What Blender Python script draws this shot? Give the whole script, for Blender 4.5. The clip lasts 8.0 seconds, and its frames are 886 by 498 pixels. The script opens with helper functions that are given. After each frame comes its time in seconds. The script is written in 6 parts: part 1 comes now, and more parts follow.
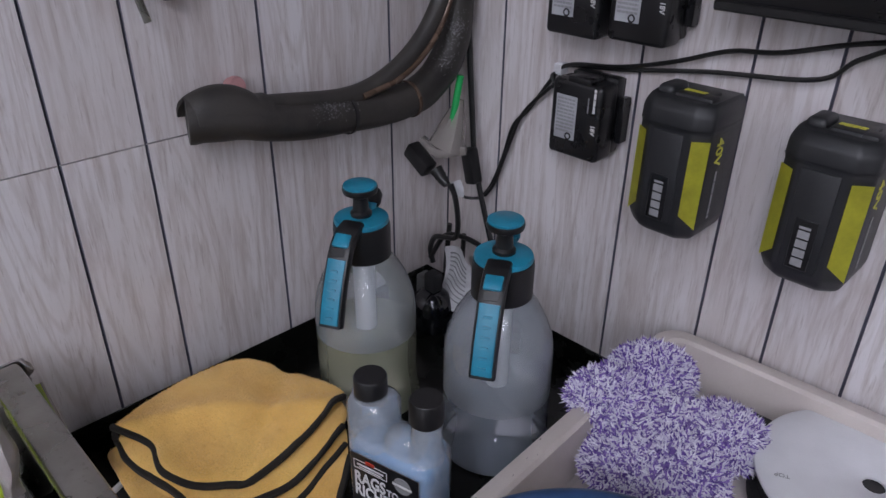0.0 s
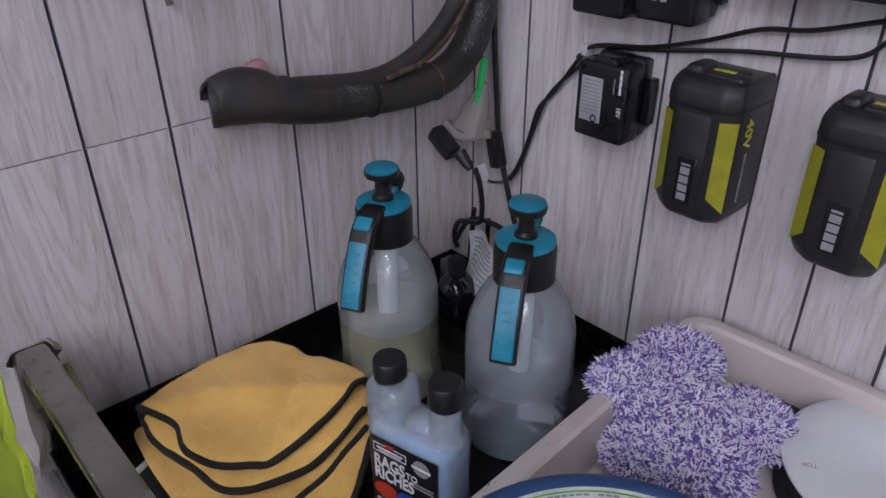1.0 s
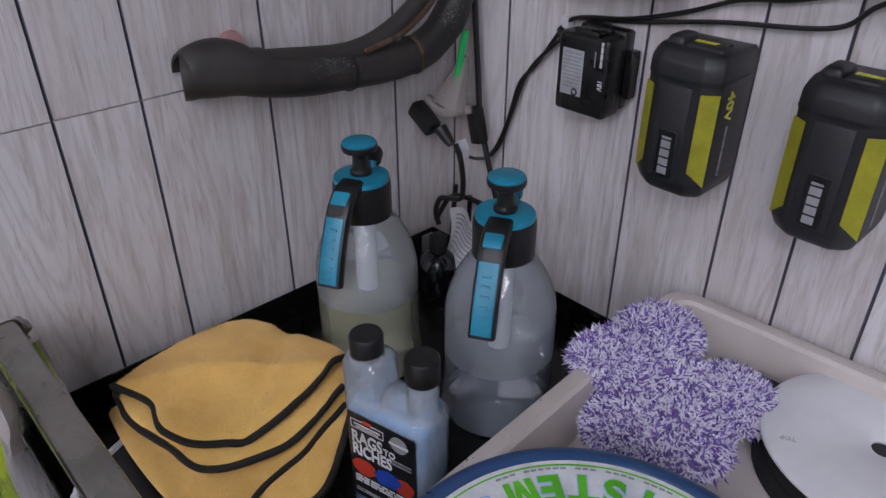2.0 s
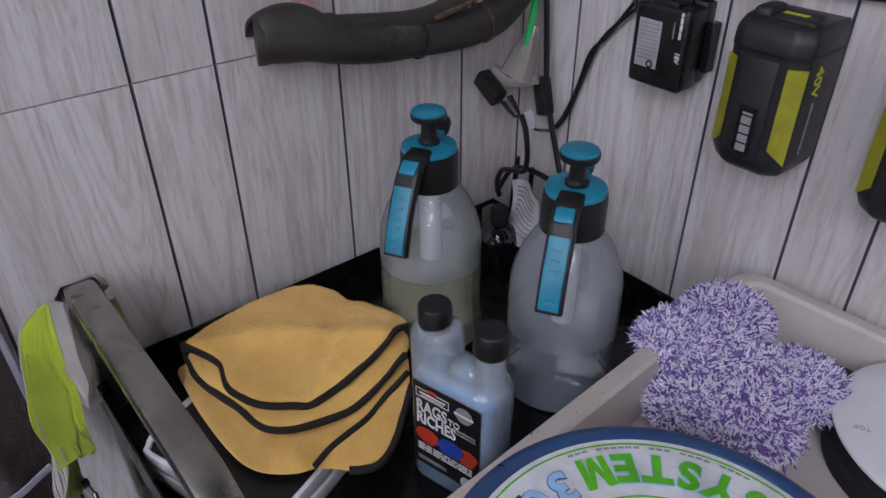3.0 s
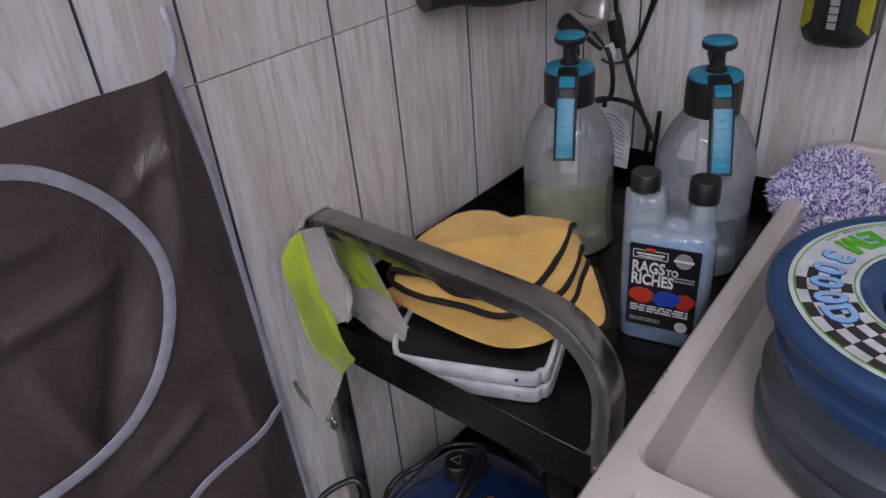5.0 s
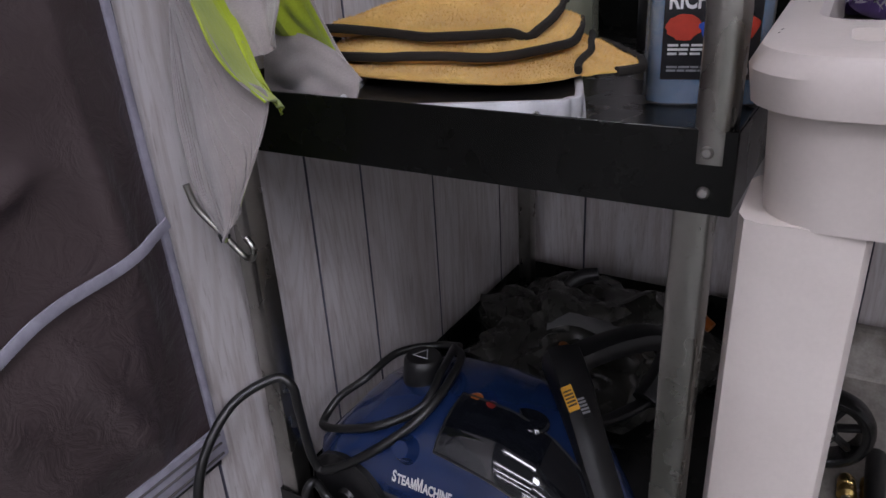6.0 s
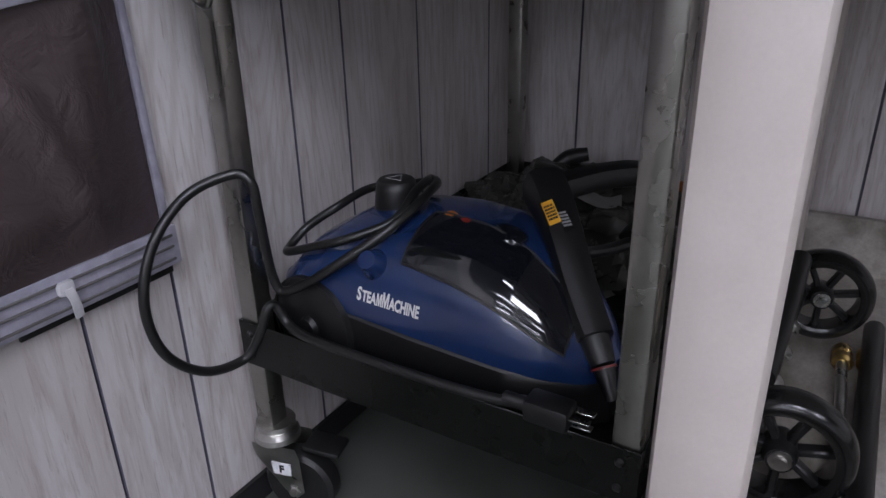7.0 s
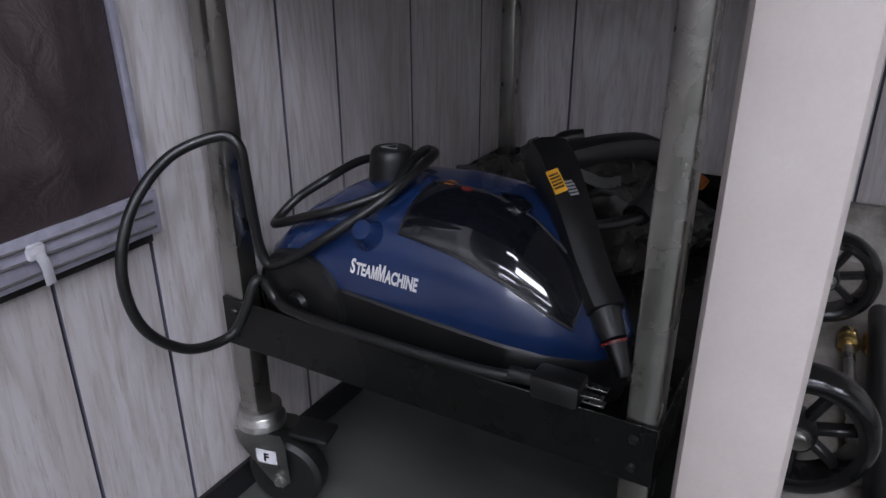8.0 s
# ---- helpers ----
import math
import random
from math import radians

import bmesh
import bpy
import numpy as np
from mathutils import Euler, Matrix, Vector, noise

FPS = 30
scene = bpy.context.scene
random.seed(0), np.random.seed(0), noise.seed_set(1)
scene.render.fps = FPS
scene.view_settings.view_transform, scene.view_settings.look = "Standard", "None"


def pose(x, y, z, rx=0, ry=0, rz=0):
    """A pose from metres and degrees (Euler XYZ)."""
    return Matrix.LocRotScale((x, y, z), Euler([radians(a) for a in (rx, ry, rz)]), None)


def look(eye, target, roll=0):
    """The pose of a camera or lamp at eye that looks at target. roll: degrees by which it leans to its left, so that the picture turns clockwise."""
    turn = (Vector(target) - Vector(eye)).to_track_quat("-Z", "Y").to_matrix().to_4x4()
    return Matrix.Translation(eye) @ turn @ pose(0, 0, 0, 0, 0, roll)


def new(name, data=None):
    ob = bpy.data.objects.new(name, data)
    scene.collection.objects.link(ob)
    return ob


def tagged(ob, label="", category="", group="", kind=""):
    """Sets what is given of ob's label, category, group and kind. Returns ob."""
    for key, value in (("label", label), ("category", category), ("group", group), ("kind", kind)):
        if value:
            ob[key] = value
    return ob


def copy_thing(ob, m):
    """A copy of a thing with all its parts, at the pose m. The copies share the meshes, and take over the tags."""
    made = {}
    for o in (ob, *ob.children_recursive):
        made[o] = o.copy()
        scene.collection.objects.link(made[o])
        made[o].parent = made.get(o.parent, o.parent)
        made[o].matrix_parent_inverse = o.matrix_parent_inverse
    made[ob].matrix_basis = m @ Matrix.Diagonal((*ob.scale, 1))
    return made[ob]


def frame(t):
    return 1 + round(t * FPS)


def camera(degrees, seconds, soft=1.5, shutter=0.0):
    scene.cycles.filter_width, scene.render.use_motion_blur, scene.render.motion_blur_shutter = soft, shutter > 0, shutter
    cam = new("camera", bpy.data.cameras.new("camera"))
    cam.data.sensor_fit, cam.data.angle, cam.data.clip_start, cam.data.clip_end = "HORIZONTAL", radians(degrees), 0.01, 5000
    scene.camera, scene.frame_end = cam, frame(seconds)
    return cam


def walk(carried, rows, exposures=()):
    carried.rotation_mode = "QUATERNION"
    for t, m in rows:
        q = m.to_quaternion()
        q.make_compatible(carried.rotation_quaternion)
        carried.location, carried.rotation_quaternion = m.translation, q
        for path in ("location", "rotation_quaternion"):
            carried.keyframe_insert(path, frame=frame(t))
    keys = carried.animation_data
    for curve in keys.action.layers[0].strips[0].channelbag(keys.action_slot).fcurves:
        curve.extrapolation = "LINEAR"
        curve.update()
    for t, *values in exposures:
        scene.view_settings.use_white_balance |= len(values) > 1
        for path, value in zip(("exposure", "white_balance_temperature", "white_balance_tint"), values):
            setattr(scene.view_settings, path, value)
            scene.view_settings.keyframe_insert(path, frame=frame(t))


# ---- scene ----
from mathutils.bvhtree import BVHTree

cam = camera(63.5, 8.0)
EXPOSURES = [(0, -.18, 6430, 11), (4.2, -.19, 6430, 11), (5.5, -.25, 6800, 11), (6, -.18, 6600, 12), (6.6, -.18, 6500, 11), (7.1, .04, 6400, 9), (8, .10, 6350, 8)]
PATH = [
    (0, (0.746, -0.755, 1.252), (-0.496, 0.485, 0.293), 0.7),
    (0.5, (0.75, -0.745, 1.248), (-0.522, 0.456, 0.277), -0.0),
    (1, (0.75, -0.746, 1.246), (-0.537, 0.421, 0.255), -0.4),
    (2.3, (0.753, -0.734, 1.233), (-0.484, 0.431, 0.178), -0.2),
    (2.5, (0.739, -0.747, 1.235), (-0.516, 0.378, 0.16), 0.1),
    (3, (0.732, -0.752, 1.233), (-0.558, 0.305, 0.13), -0.3),
    (3.5, (0.737, -0.753, 1.225), (-0.553, 0.284, 0.102), -0.4),
    (4, (0.747, -0.757, 1.209), (-0.52, 0.238, 0.025), -0.3),
    (4.2, (0.747, -0.769, 1.21), (-0.568, 0.113, -0.012), -3.1),
    (5.3, (0.579, -1.152, 1.156), (-0.454, 0.224, 0.135), -3.1),
    (5.5, (0.552, -1.143, 1.079), (-0.449, 0.259, 0.063), 0),
    (6, (0.497, -1.086, 0.79), (-0.471, 0.449, -0.05), -3.5),
    (6.5, (0.513, -1.097, 0.663), (-0.469, 0.461, -0.118), -2.5),
    (7, (0.526, -1.11, 0.596), (-0.438, 0.443, -0.216), -1.3),
    (7.5, (0.505, -1.104, 0.563), (-0.44, 0.455, -0.259), -0.8),
    (8, (0.498, -1.103, 0.553), (-0.413, 0.489, -0.242), -0.1),
]
walk(cam, [(t, look(eye, target, roll)) for t, eye, target, roll in PATH], exposures=EXPOSURES)


# ---------- exposure and lights are set here, the room's lamps are built below ----------
LAMP = 26.5            # glow of the ceiling lamps' diffusers

world = bpy.data.worlds.new("room_dark")
scene.world = world
world.use_nodes = True
world.node_tree.nodes["Background"].inputs[0].default_value = (0.5, 0.55, 0.62, 1)
world.node_tree.nodes["Background"].inputs[1].default_value = 0.05


# ---------- materials ----------
def node_mat(name):
    m = bpy.data.materials.new(name)
    m.use_nodes = True
    nt = m.node_tree
    return m, nt, nt.nodes["Principled BSDF"]


def link(nt, a, b):
    nt.links.new(a, b)


def ramp(nt, fac, stops):
    r = nt.nodes.new("ShaderNodeValToRGB")
    while len(r.color_ramp.elements) < len(stops):
        r.color_ramp.elements.new(0.5)
    for e, (p, c) in zip(r.color_ramp.elements, stops):
        e.position, e.color = p, (*c, 1)
    link(nt, fac, r.inputs[0])
    return r.outputs[0]


def coords(nt, scale=(1, 1, 1), world_space=False):
    tc = nt.nodes.new("ShaderNodeTexCoord")
    mp = nt.nodes.new("ShaderNodeMapping")
    mp.inputs["Scale"].default_value = scale
    if world_space:
        g = nt.nodes.new("ShaderNodeNewGeometry")
        link(nt, g.outputs["Position"], mp.inputs[0])
    else:
        link(nt, tc.outputs["Object"], mp.inputs[0])
    return mp.outputs[0]


def noise_tex(nt, vec, scale, detail=4, rough=0.55, dist=0.0):
    n = nt.nodes.new("ShaderNodeTexNoise")
    n.inputs["Scale"].default_value, n.inputs["Detail"].default_value = scale, detail
    n.inputs["Roughness"].default_value, n.inputs["Distortion"].default_value = rough, dist
    link(nt, vec, n.inputs["Vector"])
    return n.outputs[0]


def bump(nt, bsdf, height, strength=0.2, distance=0.002):
    b = nt.nodes.new("ShaderNodeBump")
    b.inputs["Strength"].default_value, b.inputs["Distance"].default_value = strength, distance
    link(nt, height, b.inputs["Height"])
    link(nt, b.outputs[0], bsdf.inputs["Normal"])


def mix(nt, fac, a, b, mode="MIX"):
    m = nt.nodes.new("ShaderNodeMix")
    m.data_type, m.blend_type = "RGBA", mode
    if isinstance(fac, float):
        m.inputs[0].default_value = fac
    else:
        link(nt, fac, m.inputs[0])
    for k, v in ((6, a), (7, b)):
        if isinstance(v, tuple):
            m.inputs[k].default_value = (*v, 1)
        else:
            link(nt, v, m.inputs[k])
    return m.outputs[2]


def surface(name, col, col2=None, rough=0.5, metal=0.0, scale=30.0, fine=300.0, relief=0.1, depth=0.001, stretch=(1, 1, 1), var=0.12, coat=0.0, world_space=True):
    """A worn surface: a base colour with broad blotches, fine grain and an uneven gloss."""
    m, nt, b = node_mat(name)
    v = coords(nt, stretch, world_space)
    broad = noise_tex(nt, v, scale, 5)
    grain = noise_tex(nt, v, fine, 3)
    col2 = col2 or tuple(c * (1 - 2 * var) for c in col)
    c = ramp(nt, broad, [(0.35, col2), (0.62, col)])
    c = mix(nt, var, c, ramp(nt, grain, [(0.3, (0.35, 0.35, 0.35)), (0.7, (1, 1, 1))]), "MULTIPLY")
    link(nt, c, b.inputs["Base Color"])
    rr = nt.nodes.new("ShaderNodeMapRange")
    rr.inputs[3].default_value, rr.inputs[4].default_value = max(0.03, rough - 0.1), min(1, rough + 0.12)
    link(nt, broad, rr.inputs[0])
    link(nt, rr.outputs[0], b.inputs["Roughness"])
    b.inputs["Metallic"].default_value = metal
    b.inputs["Coat Weight"].default_value = coat
    if relief:
        bump(nt, b, grain, relief, depth)
    return m


def plank_mat():
    """Whitewashed wood print: pale grey boards with long brown streaks, each board its own."""
    m, nt, b = node_mat("whitewashed_board")
    g = nt.nodes.new("ShaderNodeNewGeometry")
    oi = nt.nodes.new("ShaderNodeObjectInfo")
    sc = nt.nodes.new("ShaderNodeVectorMath")
    sc.operation = "MULTIPLY_ADD"
    comb = nt.nodes.new("ShaderNodeCombineXYZ")
    for k in range(3):
        link(nt, oi.outputs["Random"], comb.inputs[k])
    mul = nt.nodes.new("ShaderNodeVectorMath")
    mul.operation = "SCALE"
    mul.inputs[3].default_value = 37.0
    link(nt, comb.outputs[0], mul.inputs[0])
    sc.inputs[1].default_value = (1, 1, 0.085)
    link(nt, g.outputs["Position"], sc.inputs[0])
    link(nt, mul.outputs[0], sc.inputs[2])
    v = sc.outputs[0]
    figure = noise_tex(nt, v, 11, 3, 0.5, 0.8)
    grain = noise_tex(nt, v, 95, 5, 0.65, 0.5)
    fibre = noise_tex(nt, v, 420, 3, 0.6)
    sc2 = nt.nodes.new("ShaderNodeVectorMath")
    sc2.operation = "MULTIPLY"
    sc2.inputs[1].default_value = (1, 1, 1.3)
    link(nt, v, sc2.inputs[0])
    # growth rings, cut lengthwise: contour lines of a slow field drawn out along the board
    field = noise_tex(nt, sc2.outputs[0], 9.0, 1.2, 0.45, 0.5)
    rings_n = nt.nodes.new("ShaderNodeMath")
    rings_n.operation = "MULTIPLY"
    rings_n.inputs[1].default_value = 120.0
    link(nt, field, rings_n.inputs[0])
    sine = nt.nodes.new("ShaderNodeMath")
    sine.operation = "SINE"
    link(nt, rings_n.outputs[0], sine.inputs[0])
    lines = noise_tex(nt, v, 260, 4, 0.7, 0.3)
    base = ramp(nt, figure, [(0.30, (0.520, 0.478, 0.468)), (0.5, (0.590, 0.558, 0.558)), (0.70, (0.650, 0.625, 0.632))])
    c = mix(nt, ramp(nt, sine.outputs[0], [(0.30, (0, 0, 0)), (0.98, (0.30, 0.30, 0.30))]), base, (0.385, 0.330, 0.305))
    c = mix(nt, ramp(nt, grain, [(0.46, (0, 0, 0)), (0.70, (0.66, 0.66, 0.66))]), c, (0.345, 0.288, 0.265))
    c = mix(nt, ramp(nt, fibre, [(0.55, (0, 0, 0)), (0.8, (0.3, 0.3, 0.3))]), c, (0.72, 0.71, 0.72))
    c = mix(nt, ramp(nt, lines, [(0.56, (0, 0, 0)), (0.68, (0.55, 0.55, 0.55))]), c, (0.33, 0.285, 0.265))
    link(nt, c, b.inputs["Base Color"])
    b.inputs["Roughness"].default_value = 0.48
    bump(nt, b, grain, 0.12, 0.001)
    return m


def translucent(name, col, clear=0.5, rough=0.3):
    """Milky plastic: part clear, part scattering."""
    m, nt, b = node_mat(name)
    b.inputs["Base Color"].default_value = (*col, 1)
    b.inputs["Roughness"].default_value = rough
    out = nt.nodes["Material Output"]
    tr = nt.nodes.new("ShaderNodeBsdfTransparent")
    tr.inputs[0].default_value = (*[min(1, 0.72 + 0.3 * c) for c in col], 1)
    tl = nt.nodes.new("ShaderNodeBsdfTranslucent")
    tl.inputs[0].default_value = (*col, 1)
    m1 = nt.nodes.new("ShaderNodeMixShader")
    m1.inputs[0].default_value = 0.22
    link(nt, b.outputs[0], m1.inputs[1])
    link(nt, tl.outputs[0], m1.inputs[2])
    m2 = nt.nodes.new("ShaderNodeMixShader")
    m2.inputs[0].default_value = clear
    link(nt, m1.outputs[0], m2.inputs[1])
    link(nt, tr.outputs[0], m2.inputs[2])
    gl = nt.nodes.new("ShaderNodeBsdfGlossy")
    gl.inputs["Roughness"].default_value = 0.04
    fr = nt.nodes.new("ShaderNodeFresnel")
    fr.inputs[0].default_value = 1.48
    m3 = nt.nodes.new("ShaderNodeMixShader")
    link(nt, fr.outputs[0], m3.inputs[0])
    link(nt, m2.outputs[0], m3.inputs[1])
    link(nt, gl.outputs[0], m3.inputs[2])
    link(nt, m3.outputs[0], out.inputs[0])
    return m


def glow(name, col, strength):
    m, nt, b = node_mat(name)
    b.inputs["Base Color"].default_value = (0.8, 0.8, 0.8, 1)
    b.inputs["Emission Color"].default_value = (*col, 1)
    b.inputs["Emission Strength"].default_value = strength
    return m


def concrete_mat():
    m, nt, b = node_mat("sealed_concrete")
    v = coords(nt, (1, 1, 1), True)
    n1, n2, n3 = noise_tex(nt, v, 3.5, 6), noise_tex(nt, v, 22, 5), noise_tex(nt, v, 350, 3)
    c = ramp(nt, n1, [(0.3, (0.058, 0.062, 0.055)), (0.7, (0.110, 0.114, 0.102))])
    c = mix(nt, ramp(nt, n2, [(0.55, (0, 0, 0)), (0.75, (0.5, 0.5, 0.5))]), c, (0.10, 0.10, 0.094))
    c = mix(nt, ramp(nt, n3, [(0.62, (0, 0, 0)), (0.75, (0.5, 0.5, 0.5))]), c, (0.07, 0.07, 0.07))
    link(nt, c, b.inputs["Base Color"])
    b.inputs["Roughness"].default_value = 0.38
    bump(nt, b, n2, 0.1, 0.002)
    return m


def tarp_mat():
    m, nt, b = node_mat("brown_vinyl_sheet")
    v = coords(nt, (1, 1, 1), True)
    n1, n2 = noise_tex(nt, v, 6, 5), noise_tex(nt, v, 34, 4, 0.6, 0.8)
    c = ramp(nt, n1, [(0.3, (0.056, 0.041, 0.042)), (0.7, (0.076, 0.056, 0.058))])
    link(nt, c, b.inputs["Base Color"])
    b.inputs["Roughness"].default_value = 0.31
    b.inputs["Specular IOR Level"].default_value = 0.55
    bump(nt, b, n2, 0.5, 0.007)
    return m


def terry(name, c1, c2, scale=700.0, sheen=0.5, relief=0.6):
    m, nt, b = node_mat(name)
    v = coords(nt, (1, 1, 1), True)
    n1, n2 = noise_tex(nt, v, 25, 4), noise_tex(nt, v, scale, 3)
    c = ramp(nt, n1, [(0.3, c2), (0.65, c1)])
    c = mix(nt, 0.3, c, ramp(nt, n2, [(0.3, (0.45, 0.45, 0.45)), (0.7, (1, 1, 1))]), "MULTIPLY")
    link(nt, c, b.inputs["Base Color"])
    b.inputs["Roughness"].default_value = 0.95
    b.inputs["Sheen Weight"].default_value = sheen
    b.inputs["Sheen Roughness"].default_value = 0.6
    bump(nt, b, n2, relief, 0.002)
    return m


def steel_mat():
    m, nt, b = node_mat("brushed_steel")
    v = coords(nt, (1, 1, 1), True)
    n1, n2 = noise_tex(nt, v, 18, 5), noise_tex(nt, v, 220, 4)
    c = ramp(nt, n1, [(0.3, (0.28, 0.275, 0.245)), (0.7, (0.40, 0.39, 0.36))])
    c = mix(nt, ramp(nt, n2, [(0.6, (0, 0, 0)), (0.8, (0.5, 0.5, 0.5))]), c, (0.20, 0.18, 0.16))
    link(nt, c, b.inputs["Base Color"])
    b.inputs["Metallic"].default_value = 1.0
    link(nt, ramp(nt, n1, [(0.3, (0.22, 0.22, 0.22)), (0.7, (0.36, 0.36, 0.36))]), b.inputs["Roughness"])
    bump(nt, b, n2, 0.05, 0.0005)
    return m


M_PLANK = plank_mat()
M_BACK = surface("groove_dark", (0.105, 0.105, 0.14), rough=0.7)
M_FLOOR = concrete_mat()
M_CEIL = surface("ceiling_grey", (0.22, 0.22, 0.22), rough=0.8, relief=0.2)
M_ROOMWALL = surface("plain_wall", (0.80, 0.80, 0.79), rough=0.7, scale=3)
M_BASEB = surface("black_baseboard", (0.016, 0.016, 0.018), rough=0.45)
M_TARP = tarp_mat()
M_TAPE = surface("clear_welt", (0.36, 0.35, 0.42), rough=0.35, scale=60, relief=0.1)
M_ZIPW = surface("white_zip", (0.62, 0.61, 0.64), rough=0.4)
M_CARTBLK = surface("black_powder_coat", (0.0046, 0.0050, 0.0042), rough=0.26, scale=14, fine=900, relief=0.12, depth=0.0004)
M_CARTBLK.node_tree.nodes["Principled BSDF"].inputs["Specular IOR Level"].default_value = 0.34
M_STEEL = steel_mat()
M_BRIGHT = surface("bright_zinc", (0.62, 0.61, 0.58), rough=0.28, metal=1.0)
M_TYRE = surface("glossy_tyre", (0.009, 0.009, 0.009), rough=0.2, relief=0.04)
M_RUBBER = surface("black_rubber", (0.012, 0.012, 0.012), rough=0.42, relief=0.15)
M_BLKPL = surface("black_plastic", (0.0075, 0.0075, 0.008), rough=0.40, relief=0.06)
M_CORD = surface("black_cord", (0.010, 0.010, 0.010), rough=0.33, relief=0.0)
M_BEIGE = surface("beige_resin", (0.60, 0.545, 0.505), (0.53, 0.475, 0.44), rough=0.40, scale=9, fine=420, relief=0.04, depth=0.0004, var=0.06)
# dirt streaks, with the shade under the top tub mixed into the colour
M_GRIMY_SHADED = surface("dirty_shaded_resin", (0.43, 0.40, 0.365), (0.19, 0.17, 0.145), rough=0.58, scale=17, fine=260, relief=0.12, depth=0.0008, stretch=(1, 0.6, 1), var=0.30)
M_SCUFF = surface("scuffed_resin", (0.13, 0.12, 0.12), rough=0.7)
M_BLUEPL = surface("turquoise_plastic", (0.012, 0.235, 0.36), rough=0.32, relief=0.05)
M_MILKY = translucent("milky_plastic", (0.86, 0.93, 1.0), 0.75, 0.22)
M_BOTTLE = translucent("clear_blue_bottle", (0.84, 0.92, 1.0), 0.72, 0.25)
M_LIQY = translucent("pale_yellow_liquid", (0.80, 0.82, 0.60), 0.68, 0.3)
M_LIQC = translucent("clear_liquid", (0.72, 0.80, 0.92), 0.70, 0.3)
M_LIQB = surface("blue_liquid", (0.09, 0.31, 0.60), rough=0.25, relief=0)
M_TOWEL = terry("golden_terry", (0.90, 0.57, 0.145), (0.78, 0.45, 0.10), sheen=0.25)
M_BIND = surface("black_binding", (0.016, 0.013, 0.010), rough=0.85, fine=1500, relief=0.4)
M_GREEN = terry("lime_microfibre", (0.40, 0.50, 0.020), (0.29, 0.38, 0.012), 900, 0.3, 0.3)
M_GREY = terry("grey_microfibre", (0.34, 0.30, 0.29), (0.26, 0.23, 0.22), 900, 0.4, 0.3)
M_FOAM = surface("black_foam_tube", (0.034, 0.030, 0.026), (0.015, 0.014, 0.013), rough=0.48, scale=20, fine=500, relief=0.35, depth=0.001)
M_PINK = surface("pink_wall_plug", (0.42, 0.22, 0.22), rough=0.7)
M_COPPER = surface("wrapped_copper", (0.13, 0.085, 0.06), rough=0.26, metal=0.4)
M_BATT = surface("black_battery_case", (0.009, 0.009, 0.010), rough=0.28, relief=0.08)
M_BATTG = surface("charcoal_battery_case", (0.019, 0.020, 0.022), rough=0.42, fine=700, relief=0.18)
M_LIME = surface("lime_panel", (0.62, 0.60, 0.055), rough=0.45)
M_SILVER = surface("silver_sticker", (0.40, 0.41, 0.43), rough=0.4, metal=0.0, fine=900)
M_WHITE = surface("white_plastic", (0.74, 0.74, 0.76), rough=0.4)
M_PRINTW = surface("white_print", (0.72, 0.72, 0.72), rough=0.5, relief=0)
M_PRINTG = surface("grey_print", (0.29, 0.29, 0.30), rough=0.5, relief=0)
M_PAPER = surface("paper_tag", (0.60, 0.60, 0.62), rough=0.7)
M_LABEL = surface("black_label", (0.012, 0.012, 0.014), rough=0.3, relief=0)
M_RED = surface("red_print", (0.50, 0.045, 0.022), rough=0.4, relief=0)
M_ROYAL = surface("blue_print", (0.018, 0.065, 0.40), rough=0.4, relief=0)
M_NAVY = surface("navy_plastic", (0.020, 0.060, 0.155), (0.016, 0.05, 0.13), rough=0.30, scale=20, fine=500, relief=0.08)
M_GRNPR = surface("green_print", (0.10, 0.47, 0.015), rough=0.4, relief=0)
M_ICE = surface("ice_blue_print", (0.30, 0.55, 0.82), rough=0.4, relief=0)
M_CHECK = surface("black_check", (0.03, 0.025, 0.025), rough=0.4, relief=0)
M_PALE = surface("pale_print", (0.66, 0.67, 0.70), rough=0.4, relief=0)
M_GREYBELL = surface("grey_bellows", (0.052, 0.062, 0.082), rough=0.42, scale=20, relief=0.08)
M_PADW = surface("white_felt", (0.70, 0.70, 0.72), (0.66, 0.66, 0.68), rough=0.9, fine=800, relief=0.4, var=0.04)
M_PADB = surface("black_sponge", (0.012, 0.012, 0.013), rough=0.9, fine=600, relief=0.5)
M_STEAMB = surface("cobalt_shell", (0.009, 0.024, 0.086), (0.0075, 0.020, 0.070), rough=0.22, scale=16, fine=600, relief=0.03, coat=0.6)
M_SMOKE = surface("smoked_window", (0.006, 0.007, 0.010), rough=0.06, relief=0)
M_SMOKE.node_tree.nodes["Principled BSDF"].inputs["Coat Weight"].default_value = 0.6
M_ORANGE = surface("orange_lens", (0.30, 0.085, 0.012), rough=0.3, relief=0)
M_REDL = surface("red_lens", (0.14, 0.012, 0.010), rough=0.3, relief=0)
M_YTAG = surface("orange_tag", (0.72, 0.36, 0.03), rough=0.5, relief=0)
M_BRASS = surface("brass", (0.62, 0.43, 0.16), rough=0.28, metal=1.0)
M_GREENCL = translucent("green_clear", (0.03, 0.62, 0.16), 0.25, 0.2)
M_CLEARPL = translucent("clear_plug_body", (0.62, 0.57, 0.53), 0.62, 0.25)
M_LAMP = glow("lamp_diffuser", (0.925, 0.935, 1.08), LAMP)


